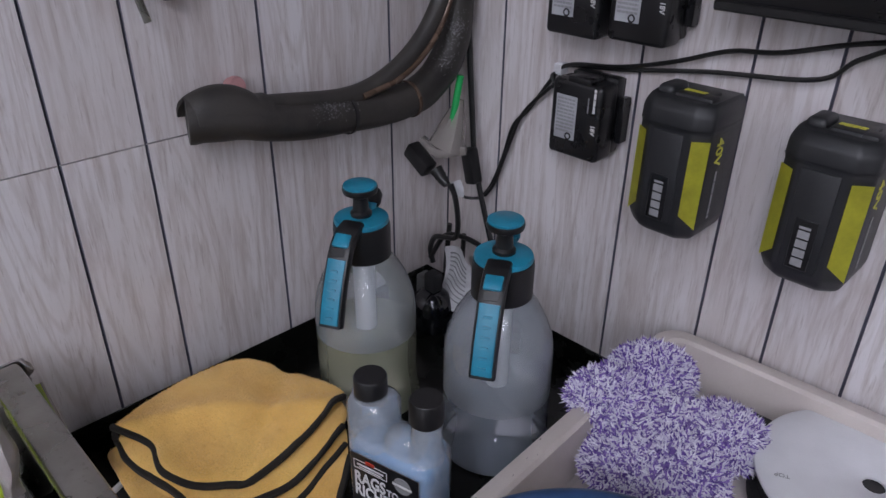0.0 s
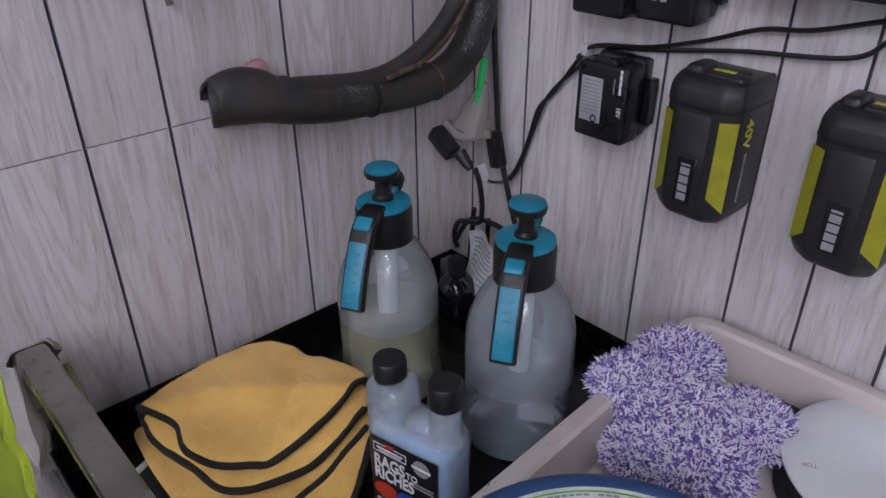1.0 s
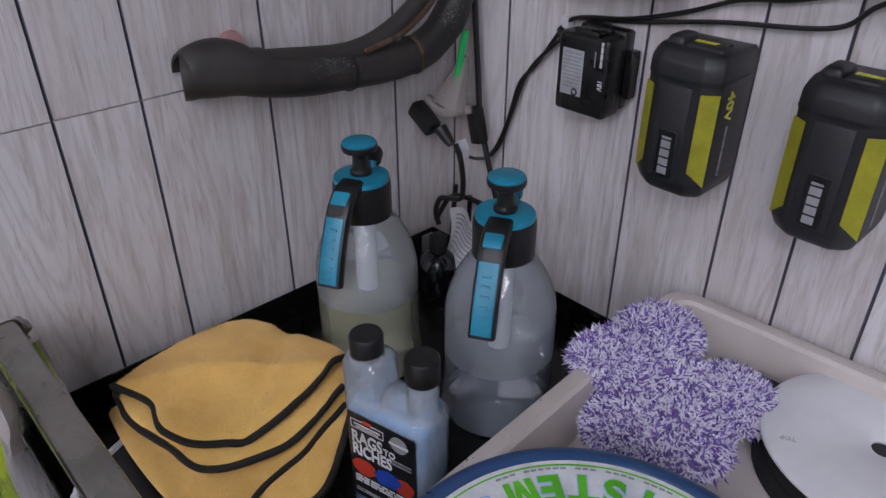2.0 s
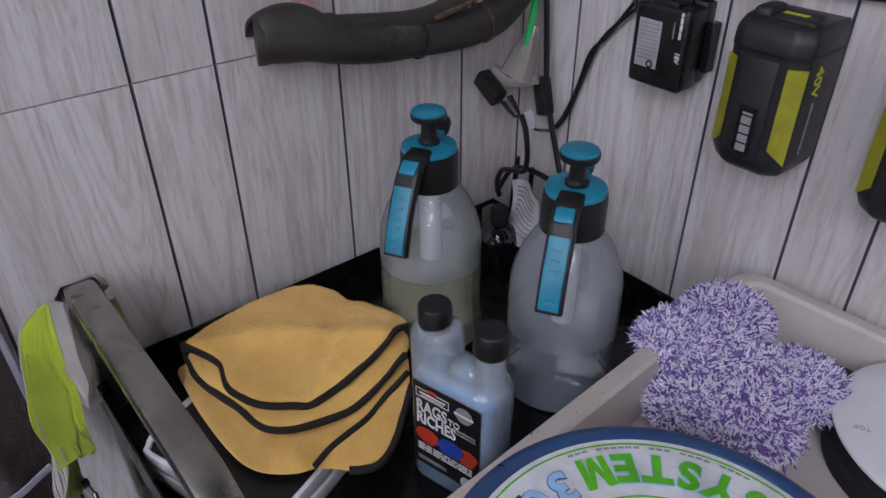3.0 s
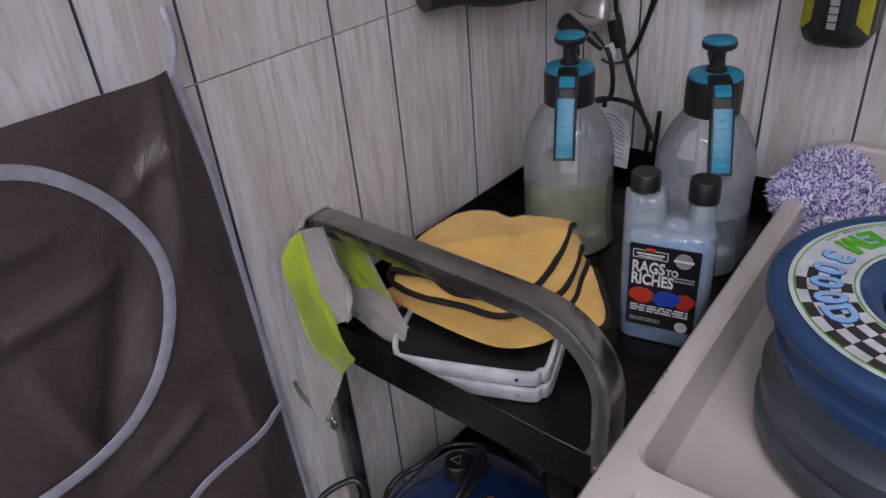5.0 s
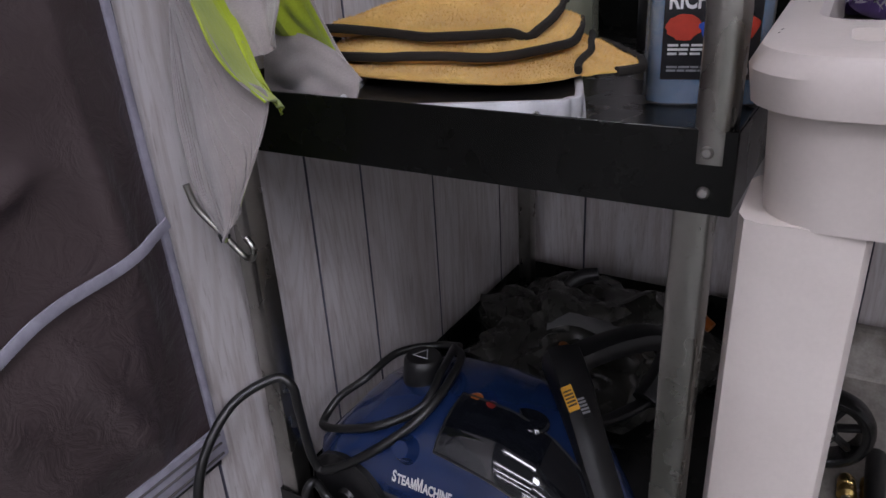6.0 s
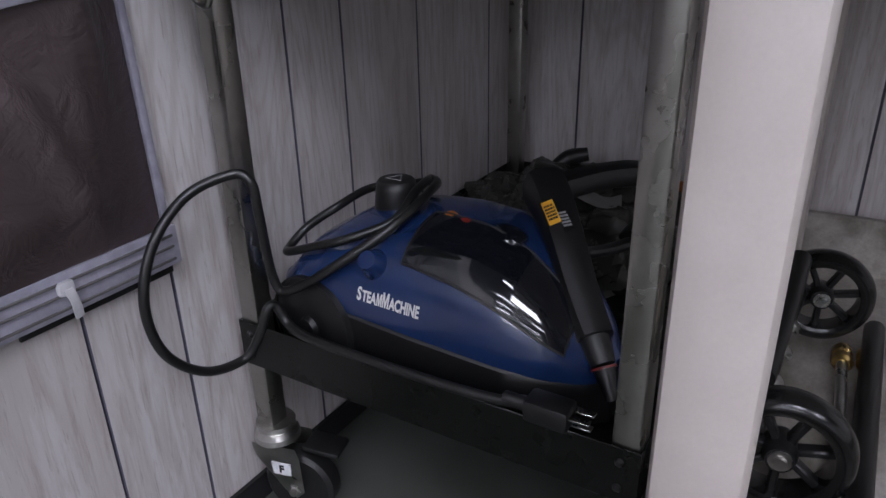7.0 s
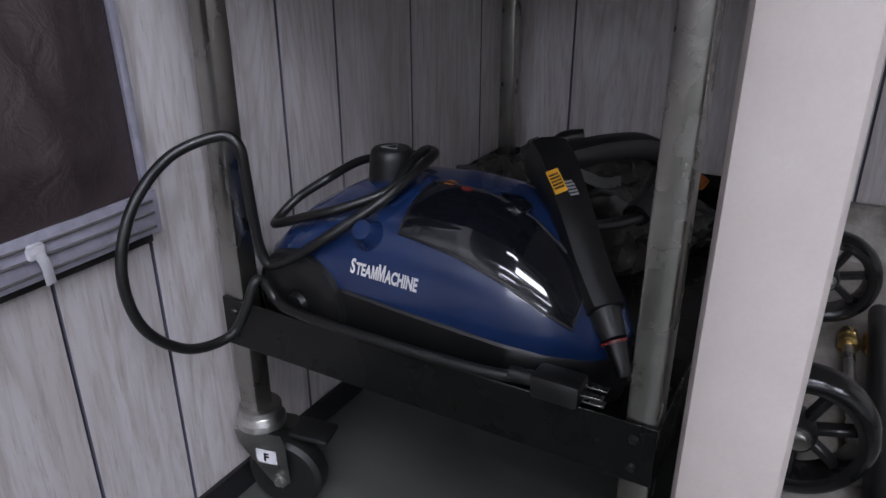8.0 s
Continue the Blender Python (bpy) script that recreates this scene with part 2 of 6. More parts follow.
# ---------- building helpers ----------
def part(name, bm, material, parent=None, label="", smooth=True):
    """Links a bmesh as one mesh object under a thing or a part."""
    me = bpy.data.meshes.new(name)
    bm.to_mesh(me)
    bm.free()
    mats = material if isinstance(material, (list, tuple)) else [material]
    for mt in mats:
        me.materials.append(mt)
    if smooth:
        me.shade_smooth()
        me.set_sharp_from_angle(angle=radians(38))
    ob = new(name, me)
    if parent is not None:
        ob.parent = parent
    if label:
        ob["label"] = label
    return ob


def thing(name, at, label, category, group="", kind="", rz=0.0):
    e = new(name)
    e.empty_display_size = 0.02
    e.matrix_world = pose(*at, 0, 0, rz)
    return tagged(e, label, category, group, kind)


def box(lo, hi, bev=0.0, seg=2, bm=None, m=None):
    bm2 = bmesh.new()
    bmesh.ops.create_cube(bm2, size=1)
    c = [(a + b) / 2 for a, b in zip(lo, hi)]
    for v in bm2.verts:
        v.co = Vector([c[k] + v.co[k] * (hi[k] - lo[k]) for k in range(3)])
    if bev:
        bmesh.ops.bevel(bm2, geom=bm2.edges[:], offset=bev, segments=seg, affect="EDGES", profile=0.5)
    if m is not None:
        bm2.transform(m)
    return join(bm, bm2)


def join(bm, other):
    if bm is None:
        return other
    me = bpy.data.meshes.new("tmp")
    other.to_mesh(me)
    other.free()
    bm.from_mesh(me)
    bpy.data.meshes.remove(me)
    return bm


def lathe(profile, n=40, at=(0, 0, 0), bm=None, m=None):
    """Turns (radius, height) pairs round the z axis."""
    b = bmesh.new()
    rings = []
    for r, z in profile:
        if r < 1e-6:
            rings.append([b.verts.new((at[0], at[1], at[2] + z))])
        else:
            rings.append([b.verts.new((at[0] + r * math.cos(2 * math.pi * k / n), at[1] + r * math.sin(2 * math.pi * k / n), at[2] + z)) for k in range(n)])
    for p, q in zip(rings, rings[1:]):
        for k in range(n):
            j = (k + 1) % n
            if len(p) == 1 and len(q) == 1:
                continue
            if len(p) == 1:
                b.faces.new((p[0], q[j], q[k]))
            elif len(q) == 1:
                b.faces.new((p[k], p[j], q[0]))
            else:
                b.faces.new((p[k], p[j], q[j], q[k]))
    bmesh.ops.recalc_face_normals(b, faces=b.faces[:])
    if m is not None:
        b.transform(m)
    return join(bm, b)


def smooth_path(pts, n=8):
    """A Catmull-Rom line through the points."""
    P = [Vector(p) for p in pts]
    P = [2 * P[0] - P[1]] + P + [2 * P[-1] - P[-2]]
    out = []
    for a, b, c, d in zip(P, P[1:], P[2:], P[3:]):
        for k in range(n):
            t = k / n
            out.append(0.5 * ((2 * b) + (c - a) * t + (2 * a - 5 * b + 4 * c - d) * t * t + (3 * b - a - 3 * c + d) * t ** 3))
    out.append(P[-2])
    return out


def sweep(pts, section, n=8, up=(0, 0, 1), bm=None, scale=None, curve=True):
    """Sweeps a closed section (a list of (side, up) pairs) along a path."""
    path = smooth_path(pts, n) if curve else [Vector(p) for p in pts]
    b = bmesh.new()
    rings, side = [], None
    for i, p in enumerate(path):
        t = (path[min(i + 1, len(path) - 1)] - path[max(i - 1, 0)]).normalized()
        if side is None:
            u = Vector(up)
            side = t.cross(u)
            if side.length < 1e-4:
                side = t.cross(Vector((1, 0, 0)))
        else:
            side = side - t * side.dot(t)
        side.normalize()
        u = side.cross(t)
        s = scale(i / max(1, len(path) - 1)) if scale else 1.0
        rings.append([b.verts.new(p + side * a * s + u * c * s) for a, c in section])
    k = len(section)
    for p, q in zip(rings, rings[1:]):
        for i in range(k):
            b.faces.new((p[i], p[(i + 1) % k], q[(i + 1) % k], q[i]))
    b.faces.new(rings[0][::-1])
    b.faces.new(rings[-1])
    bmesh.ops.recalc_face_normals(b, faces=b.faces[:])
    return join(bm, b)


def ring(r, n=12):
    return [(r * math.cos(2 * math.pi * k / n), r * math.sin(2 * math.pi * k / n)) for k in range(n)]


def rect(w, h, bev):
    out = []
    for sx, sy, a0 in ((1, 1, 0), (-1, 1, 90), (-1, -1, 180), (1, -1, 270)):
        for d in (0, 45, 90):
            a = radians(a0 + d)
            out.append((sx * (w / 2 - bev) + bev * math.cos(a), sy * (h / 2 - bev) + bev * math.sin(a)))
    return out


def tube(pts, r, n=8, sides=12, bm=None, scale=None):
    return sweep(pts, ring(r, sides), n, bm=bm, scale=scale)


def corrugated(pts, r, pitch=0.005, sides=14, bm=None):
    path = smooth_path(pts, 40)
    total = sum((a - b).length for a, b in zip(path, path[1:]))
    steps = int(total / pitch * 4)
    return sweep([path[int(i * (len(path) - 1) / steps)] for i in range(steps + 1)], ring(r, sides), bm=bm, curve=False,
                 scale=lambda t: 1 + 0.14 * (1 if int(t * steps) % 4 < 2 else -0.6))


def sheet(grid, thick=0.0, bm=None, mat_index=0):
    """A surface through rows of points, with a thickness where asked."""
    b = bmesh.new()
    rows = [[b.verts.new(p) for p in row] for row in grid]
    for p, q in zip(rows, rows[1:]):
        for i in range(len(p) - 1):
            f = b.faces.new((p[i], p[i + 1], q[i + 1], q[i]))
            f.material_index = mat_index
    bmesh.ops.recalc_face_normals(b, faces=b.faces[:])
    if thick:
        b.normal_update()
        under = [[b.verts.new(v.co - v.normal * thick) for v in row] for row in rows]
        for p, q in zip(under, under[1:]):
            for i in range(len(p) - 1):
                f = b.faces.new((p[i], q[i], q[i + 1], p[i + 1]))
        def edge_of(g):
            return g[0] + [r[-1] for r in g[1:-1]] + g[-1][::-1] + [r[0] for r in g[1:-1]][::-1]
        top, low = edge_of(rows), edge_of(under)
        for i in range(len(top)):
            j = (i + 1) % len(top)
            b.faces.new((top[i], low[i], low[j], top[j]))
        bmesh.ops.recalc_face_normals(b, faces=b.faces[:])
    return join(bm, b)


def letter_m(size, depth, bold, narrow, x):
    """A capital M as one plate, in the weight of the other letters."""
    w, wide, h = 0.100 * size + 1.3 * bold, 0.58 * size + 2 * bold, 0.72 * size + 2 * bold
    pts = [(0, 0), (w, 0), (w, 0.62 * h), (wide / 2 - 0.42 * w, 0), (wide / 2 + 0.42 * w, 0), (wide - w, 0.62 * h), (wide - w, 0), (wide, 0), (wide, h), (wide - 1.25 * w, h), (wide / 2, 0.40 * h), (1.25 * w, h), (0, h)]
    b = bmesh.new()
    lo = [b.verts.new((x + (px - bold) * narrow, py - bold, -depth / 2)) for px, py in pts]
    hi = [b.verts.new((v.co.x, v.co.y, depth / 2)) for v in lo]
    for face in ((0, 1, 2, 12), (2, 11, 12), (2, 3, 10, 11), (3, 4, 10), (4, 5, 9, 10), (6, 7, 8, 5), (5, 8, 9)):
        b.faces.new([hi[i] for i in face])
    for i in range(len(lo)):
        j = (i + 1) % len(lo)
        b.faces.new((lo[i], lo[j], hi[j], hi[i]))
    return b


def lettering(text, size, depth=0.0006, bold=0.0, narrow=1.0, align="LEFT"):
    """Words in the built-in font, as a bmesh in the xy plane."""
    if "M" in text:
        bm, x = bmesh.new(), 0.0
        for k, word in enumerate(text.split("M")):
            if k:
                join(bm, letter_m(size, depth, bold, narrow, x if align == "LEFT" else -0.29 * size))
                x += 0.66 * size * narrow
            if word:
                piece = lettering(word, size, depth, bold, narrow, align)
                wide = max(v.co.x for v in piece.verts)
                bmesh.ops.translate(piece, verts=piece.verts[:], vec=(x, 0, 0))
                join(bm, piece)
                x += wide + 0.05 * size
        return bm
    cu = bpy.data.curves.new("words", "FONT")
    cu.body, cu.size, cu.extrude, cu.offset, cu.align_x = text, size, depth / 2, bold, align
    cu.resolution_u = 3
    ob = new("words", cu)
    bpy.context.view_layer.update()
    me = bpy.data.meshes.new_from_object(ob.evaluated_get(bpy.context.evaluated_depsgraph_get()))
    bpy.data.objects.remove(ob)
    bm = bmesh.new()
    bm.from_mesh(me)
    bpy.data.meshes.remove(me)
    for v in bm.verts:
        v.co.x *= narrow
    return bm


def bars(rows, w, h, rng, thick=0.0005, bm=None, fill=0.55):
    """Unreadable lines of print as bars in the xy plane, from the top down."""
    bm = bm or bmesh.new()
    for r in range(rows):
        y = h / 2 - h * (r + 0.5) / rows
        x = -w / 2
        while x < w / 2 - 0.001:
            l = min(rng.uniform(0.08, 0.3) * w, w / 2 - x)
            box((x, y - h / rows * fill / 2, 0), (x + l, y + h / rows * fill / 2, thick), bm=bm)
            x += l + 0.03 * w
    return bm


def frame_of(origin, right, up):
    """The pose whose x and y run along right and up."""
    r = Vector(right).normalized()
    n = r.cross(Vector(up)).normalized()
    u = n.cross(r)
    m = Matrix((r, u, n)).transposed().to_4x4()
    m.translation = Vector(origin)
    return m




# ---------- the room ----------
CEIL = 2.7
tagged(part("floor", box((-0.3, -10.1, -0.1), (6.1, 0.3, 0.0)), M_FLOOR), "grey sealed concrete garage floor with stains", "floor", kind="structure")
tagged(part("ceiling", box((-0.3, -10.1, CEIL), (6.1, 0.3, CEIL + 0.1)), M_CEIL), "plain dull grey ceiling", "ceiling", kind="structure")
wall_left = tagged(part("wall_left", box((-0.12, -10.1, 0), (-0.0045, 0.12, CEIL)), M_BACK), "wall clad in whitewashed wood-print boards", "wall", kind="structure")
wall_back = tagged(part("wall_back", box((-0.0045, 0.0045, 0), (6.1, 0.12, CEIL)), M_BACK), "wall clad in whitewashed wood-print boards", "wall", kind="structure")
tagged(part("wall_right", box((6.0, -10.0, 0), (6.1, 0.0045, CEIL)), M_ROOMWALL), "plain painted wall", "wall", kind="structure")
tagged(part("wall_front", box((-0.0045, -10.1, 0), (6.0, -10.0, CEIL)), M_ROOMWALL), "plain painted wall", "wall", kind="structure")

# ceiling lamps

def ceiling_lamp(x, y, lx, ly):
    e = thing("ceiling_lamp", (x, y, CEIL), "white ceiling lamp with a flat glowing diffuser", "ceiling lamp", "ceiling lamps")
    part("housing", box((-lx / 2 - 0.02, -ly / 2 - 0.02, -0.05), (lx / 2 + 0.02, ly / 2 + 0.02, 0), 0.004), M_WHITE, e)
    part("diffuser", box((-lx / 2, -ly / 2, -0.056), (lx / 2, ly / 2, -0.052)), M_LAMP, e)
    return e


# rows from y -6.4 on are unseen, added to brighten the wall under shelves
for lx, ly, wx, wy in ((1.1, -1.5, 1.2, 0.12), (3.05, -2.3, 0.30, 1.2), (1.6, -2.4, 0.60, 0.60), (0.8, -3.0, 1.2, 0.12), (3.4, -2.6, 0.12, 1.2), (2.2, -3.6, 1.2, 0.12), (0.8, -4.0, 1.2, 0.12), (0.8, -5.0, 1.2, 0.12), (4.0, -3.8, 0.6, 0.6), (2.2, -5.2, 1.2, 0.12), (1.2, -6.4, 1.2, 0.23), (3.2, -6.4, 1.2, 0.23), (1.2, -7.4, 1.2, 0.23), (3.2, -7.4, 1.2, 0.23), (1.2, -8.4, 1.2, 0.23), (3.2, -8.4, 1.2, 0.23), (1.2, -9.4, 1.2, 0.23), (3.2, -9.4, 1.2, 0.23)):
    ceiling_lamp(lx, ly, wx, wy)

# ---------- the black steel cart ----------
CX0, CX1, CY0, CY1 = 0.018, 0.434, -0.684, -0.064
TOP, LOW = 0.626, 0.194          # undersides of the two trays; lips are 50 mm high
cart = thing("utility_cart", (0, 0, 0), "black steel two-shelf utility cart with a bent steel handle", "utility cart")


def tray(z, name, CX1):
    bm = box((CX0 + 0.002, CY0 + 0.002, z + 0.001), (CX1 - 0.002, CY1 - 0.002, z + 0.004))
    t = part(name, bm, M_CARTBLK, cart, "black powder-coated steel shelf")
    for lo, hi in (((CX0, CY0, z), (CX1, CY0 + 0.002, z + 0.05)), ((CX0, CY1 - 0.002, z), (CX1, CY1, z + 0.05)),
                   ((CX0, CY0 + 0.002, z), (CX0 + 0.002, CY1 - 0.002, z + 0.05)), ((CX1 - 0.002, CY0 + 0.002, z), (CX1, CY1 - 0.002, z + 0.05))):
        part("lip", box(lo, hi, 0.0006, 1), M_CARTBLK, t)
    for x in (CX0 + 0.014, CX1 - 0.016):
        for dz in (0.013, 0.037):
            part("bolt", lathe([(0, 0.0026), (0.0024, 0.0025), (0.0036, 0.0012), (0.0040, 0.0)], 14, m=pose(x, CY0, z + dz, 90)), M_BRIGHT if z > 0.5 else M_RUBBER, t)
    return t


tray(TOP, "top_shelf", 0.437)
tray(LOW, "bottom_shelf", 0.428)
LEG = 0.023
for x in (CX0 + 0.001 + LEG / 2, 0.4265 - LEG / 2):
    for y in (CY0 + 0.003 + LEG / 2, CY1 - 0.003 - LEG / 2):
        part("leg", sweep([(x, y, 0.118), (x, y, TOP + 0.04)], rect(LEG, LEG, 0.003), curve=False, up=(0, 1, 0)), M_STEEL, cart, "worn bare steel leg")
for y in (CY0 + 0.003 + LEG / 2, CY1 - 0.003 - LEG / 2):
    if y > -0.3:
        continue
    xl, xr, zt, rr = CX0 + 0.012 + LEG / 2, 0.434 - LEG / 2, 0.812, 0.075
    pts = [(xl, y, TOP + 0.03), (xl, y, zt - 0.042)]
    pts += [(xl + 0.042 - 0.042 * math.cos(a), y, zt - 0.042 + 0.042 * math.sin(a)) for a in [radians(d) for d in range(10, 91, 10)]]
    pts += [(xr - rr + rr * math.sin(a), y, zt - rr + rr * math.cos(a)) for a in [radians(d) for d in range(0, 91, 10)]]
    pts += [(xr, y, TOP + 0.03)]
    part("handle", sweep(pts, rect(0.030, 0.020, 0.004), curve=False, up=(1, 0, 0)), M_STEEL, cart, "bent brushed-steel handle loop")


def caster(x, y, turn, brake):
    c = part("caster", lathe([(0, 0.118), (0.021, 0.118), (0.0215, 0.112), (0.018, 0.108), (0.024, 0.104), (0.025, 0.098), (0.020, 0.094), (0, 0.094)], 28), M_BRIGHT, cart, "zinc swivel caster with a black wheel")
    c.location, c.rotation_euler = (x, y, 0), (0, 0, turn)
    for s in (-1, 1):
        b = bmesh.new()
        vs = [b.verts.new((px, s * 0.019, pz)) for px, pz in ((-0.022, 0.097), (0.030, 0.097), (0.034, 0.085), (0.036, 0.040), (0.026, 0.030), (0.012, 0.040), (-0.018, 0.080))]
        b.faces.new(vs)
        bmesh.ops.solidify(b, geom=b.faces[:], thickness=0.002)
        part("fork", b, M_BRIGHT, c)
    part("wheel", lathe([(0, -0.012), (0.012, -0.013), (0.026, -0.012), (0.036, -0.013), (0.041, -0.009), (0.0415, 0), (0.041, 0.009), (0.036, 0.013), (0.026, 0.012), (0.012, 0.013), (0, 0.012)], 36, m=pose(0.025, 0, 0.0415, 90)), M_RUBBER, c, "black rubber wheel")
    part("axle_nut", lathe([(0, 0.026), (0.004, 0.026), (0.005, 0.022), (0.008, 0.022), (0.008, 0.0195), (0, 0.0195)], 6, m=pose(0.025, 0, 0.0415, 90)), M_BRIGHT, c)
    if brake:
        part("brake_pedal", box((0.030, -0.016, 0.092), (0.072, 0.016, 0.099), 0.003, m=pose(0, 0, 0.004, 0, 4, 0)), M_BLKPL, c, "black brake pedal")
        t = part("brake_tag", box((0.002, -0.0216, 0.062), (0.024, -0.0206, 0.078)), M_WHITE, c, "small white tag with the letter F")
        lt = lettering("F", 0.013, 0.0006, 0.0004)
        lt.transform(frame_of((0.010, -0.0219, 0.0655), (1, 0, 0), (0, 0, 1)))
        part("letter", lt, M_BLKPL, t)
    return c


for x in (CX0 + 0.016, CX1 - 0.016):
    for y in (CY0 + 0.016, CY1 - 0.016):
        caster(x, y, radians(14 if x < 0.2 else 200), x < 0.2 and y < -0.4)

# ---------- the beige resin cart ----------
BZ, BF, LS = 0.740, 0.672, 0.145         # rim, tray floor, lower shelf
BL, BW = 0.784, 0.62                     # length towards the camera, width
bcart = thing("resin_cart", (0.414, -0.020, 0), "beige moulded plastic utility cart with scuffed rim", "utility cart", rz=2.8)


def tub(z_rim, z_floor, front, name, mat, label=""):
    """A moulded tub shelf: rounded rim, sloped inner walls, a flat floor."""
    def loop(x0, y0, x1, y1, r, z, n=6):
        out = []
        for cx, cy, a0 in ((x1 - r, y1 - r, 0), (x0 + r, y1 - r, 90), (x0 + r, y0 + r, 180), (x1 - r, y0 + r, 270)):
            for k in range(n + 1):
                a = radians(a0 + 90 * k / n)
                out.append((cx + r * math.cos(a), cy + r * math.sin(a), z))
        return out
    x0, x1, y1, y0 = 0.0, BW, 0.0, -BL
    zr, zf = z_rim, z_floor
    loops = [loop(x0 + .011, y0 + .011, x1 - .011, y1 - .011, .028, zf - 0.004), loop(x0 + .008, y0 + .008, x1 - .008, y1 - .008, .030, zr - .025),
             loop(x0 + .001, y0 + .001, x1 - .001, y1 - .001, .034, zr - .024), loop(x0 - .001, y0 - .001, x1 + .001, y1 + .001, .034, zr - .010), loop(x0 + .003, y0 + .003, x1 - .003, y1 - .003, .032, zr - .002),
             loop(x0 + .008, y0 + .008, x1 - .008, y1 - .008, .028, zr), loop(x0 + .020, y0 + front - .004, x1 - .020, y1 - .020, .020, zr), loop(x0 + .024, y0 + front, x1 - .024, y1 - .024, .018, zr - .004),
             loop(x0 + .030, y0 + front + .006, x1 - .030, y1 - .030, .018, zf + .004), loop(x0 + .034, y0 + front + .010, x1 - .034, y1 - .034, .016, zf)]
    b = bmesh.new()
    rings = [[b.verts.new(p) for p in l] for l in loops]
    k = len(rings[0])
    for p, q in zip(rings, rings[1:]):
        for i in range(k):
            b.faces.new((p[i], p[(i + 1) % k], q[(i + 1) % k], q[i]))
    b.faces.new(rings[-1])
    b.faces.new(rings[0][::-1])
    bmesh.ops.recalc_face_normals(b, faces=b.faces[:])
    return part(name, b, mat, bcart, label)


upper_tub = tub(BZ, BF, 0.086, "top_tub", M_BEIGE)
tub(0.222, LS, 0.10, "bottom_tub", M_GRIMY_SHADED, "beige lower shelf, streaked with dirt, its colour darkened for shade")
# the grip slot, cut through the front deck
cutter = part("cutter", box((0.034, -0.757, BZ - 0.034), (BW - 0.034, -0.724, BZ + 0.03), 0.007, 4), M_BEIGE, bcart)
mod = upper_tub.modifiers.new("slot", "BOOLEAN")
mod.operation, mod.object, mod.solver = "DIFFERENCE", cutter, "EXACT"
bpy.context.view_layer.update()
cut = bpy.data.meshes.new_from_object(upper_tub.evaluated_get(bpy.context.evaluated_depsgraph_get()))
upper_tub.modifiers.clear()
upper_tub.data = cut
bpy.data.objects.remove(cutter)
cut.shade_smooth()
cut.set_sharp_from_angle(angle=radians(38))
for x in (0.002, BW - 0.056):
    for y in (-0.772, -0.085):
        part("corner_post", sweep([(x + 0.027, y + 0.032, LS - 0.01), (x + 0.027, y + 0.032, BF - 0.003)], rect(0.051, 0.064, 0.010), curve=False, up=(0, 1, 0)), M_BEIGE, bcart)
for x in (0.06, BW - 0.06):
    for y in (-BL + 0.08, -0.08):
        part("wheel", lathe([(0, -0.015), (0.045, -0.015), (0.052, -0.008), (0.052, 0.008), (0.045, 0.015), (0, 0.015)], 28, m=pose(x, y, 0.052, 0, 90, 0)), M_RUBBER, bcart)
        part("fork", box((x - 0.022, y - 0.02, 0.05), (x + 0.022, y + 0.02, LS - 0.012), 0.004), M_BRIGHT, bcart)
srng = random.Random(3)
sb = bmesh.new()
for _ in range(20):
    y = -srng.betavariate(1.6, 1.1) * (BL - 0.03)
    l = srng.uniform(0.0006, 0.0035)
    x = srng.choice((0.0045, 0.006, 0.0075, 0.012, 0.017))+srng.uniform(-0.001, 0.001)
    box((x, y, BZ - 0.002), (x + srng.uniform(0.0003, 0.0008), y + l, BZ + 0.0001), bm=sb, m=Matrix.Translation((x, y, 0)) @ Matrix.Rotation(srng.uniform(-0.7, 0.7), 4, "Z") @ Matrix.Translation((-x, -y, 0)))
tagged(part("scuff", sb, M_SCUFF, upper_tub, "dark scuff marks along the rim"), kind="stuff")


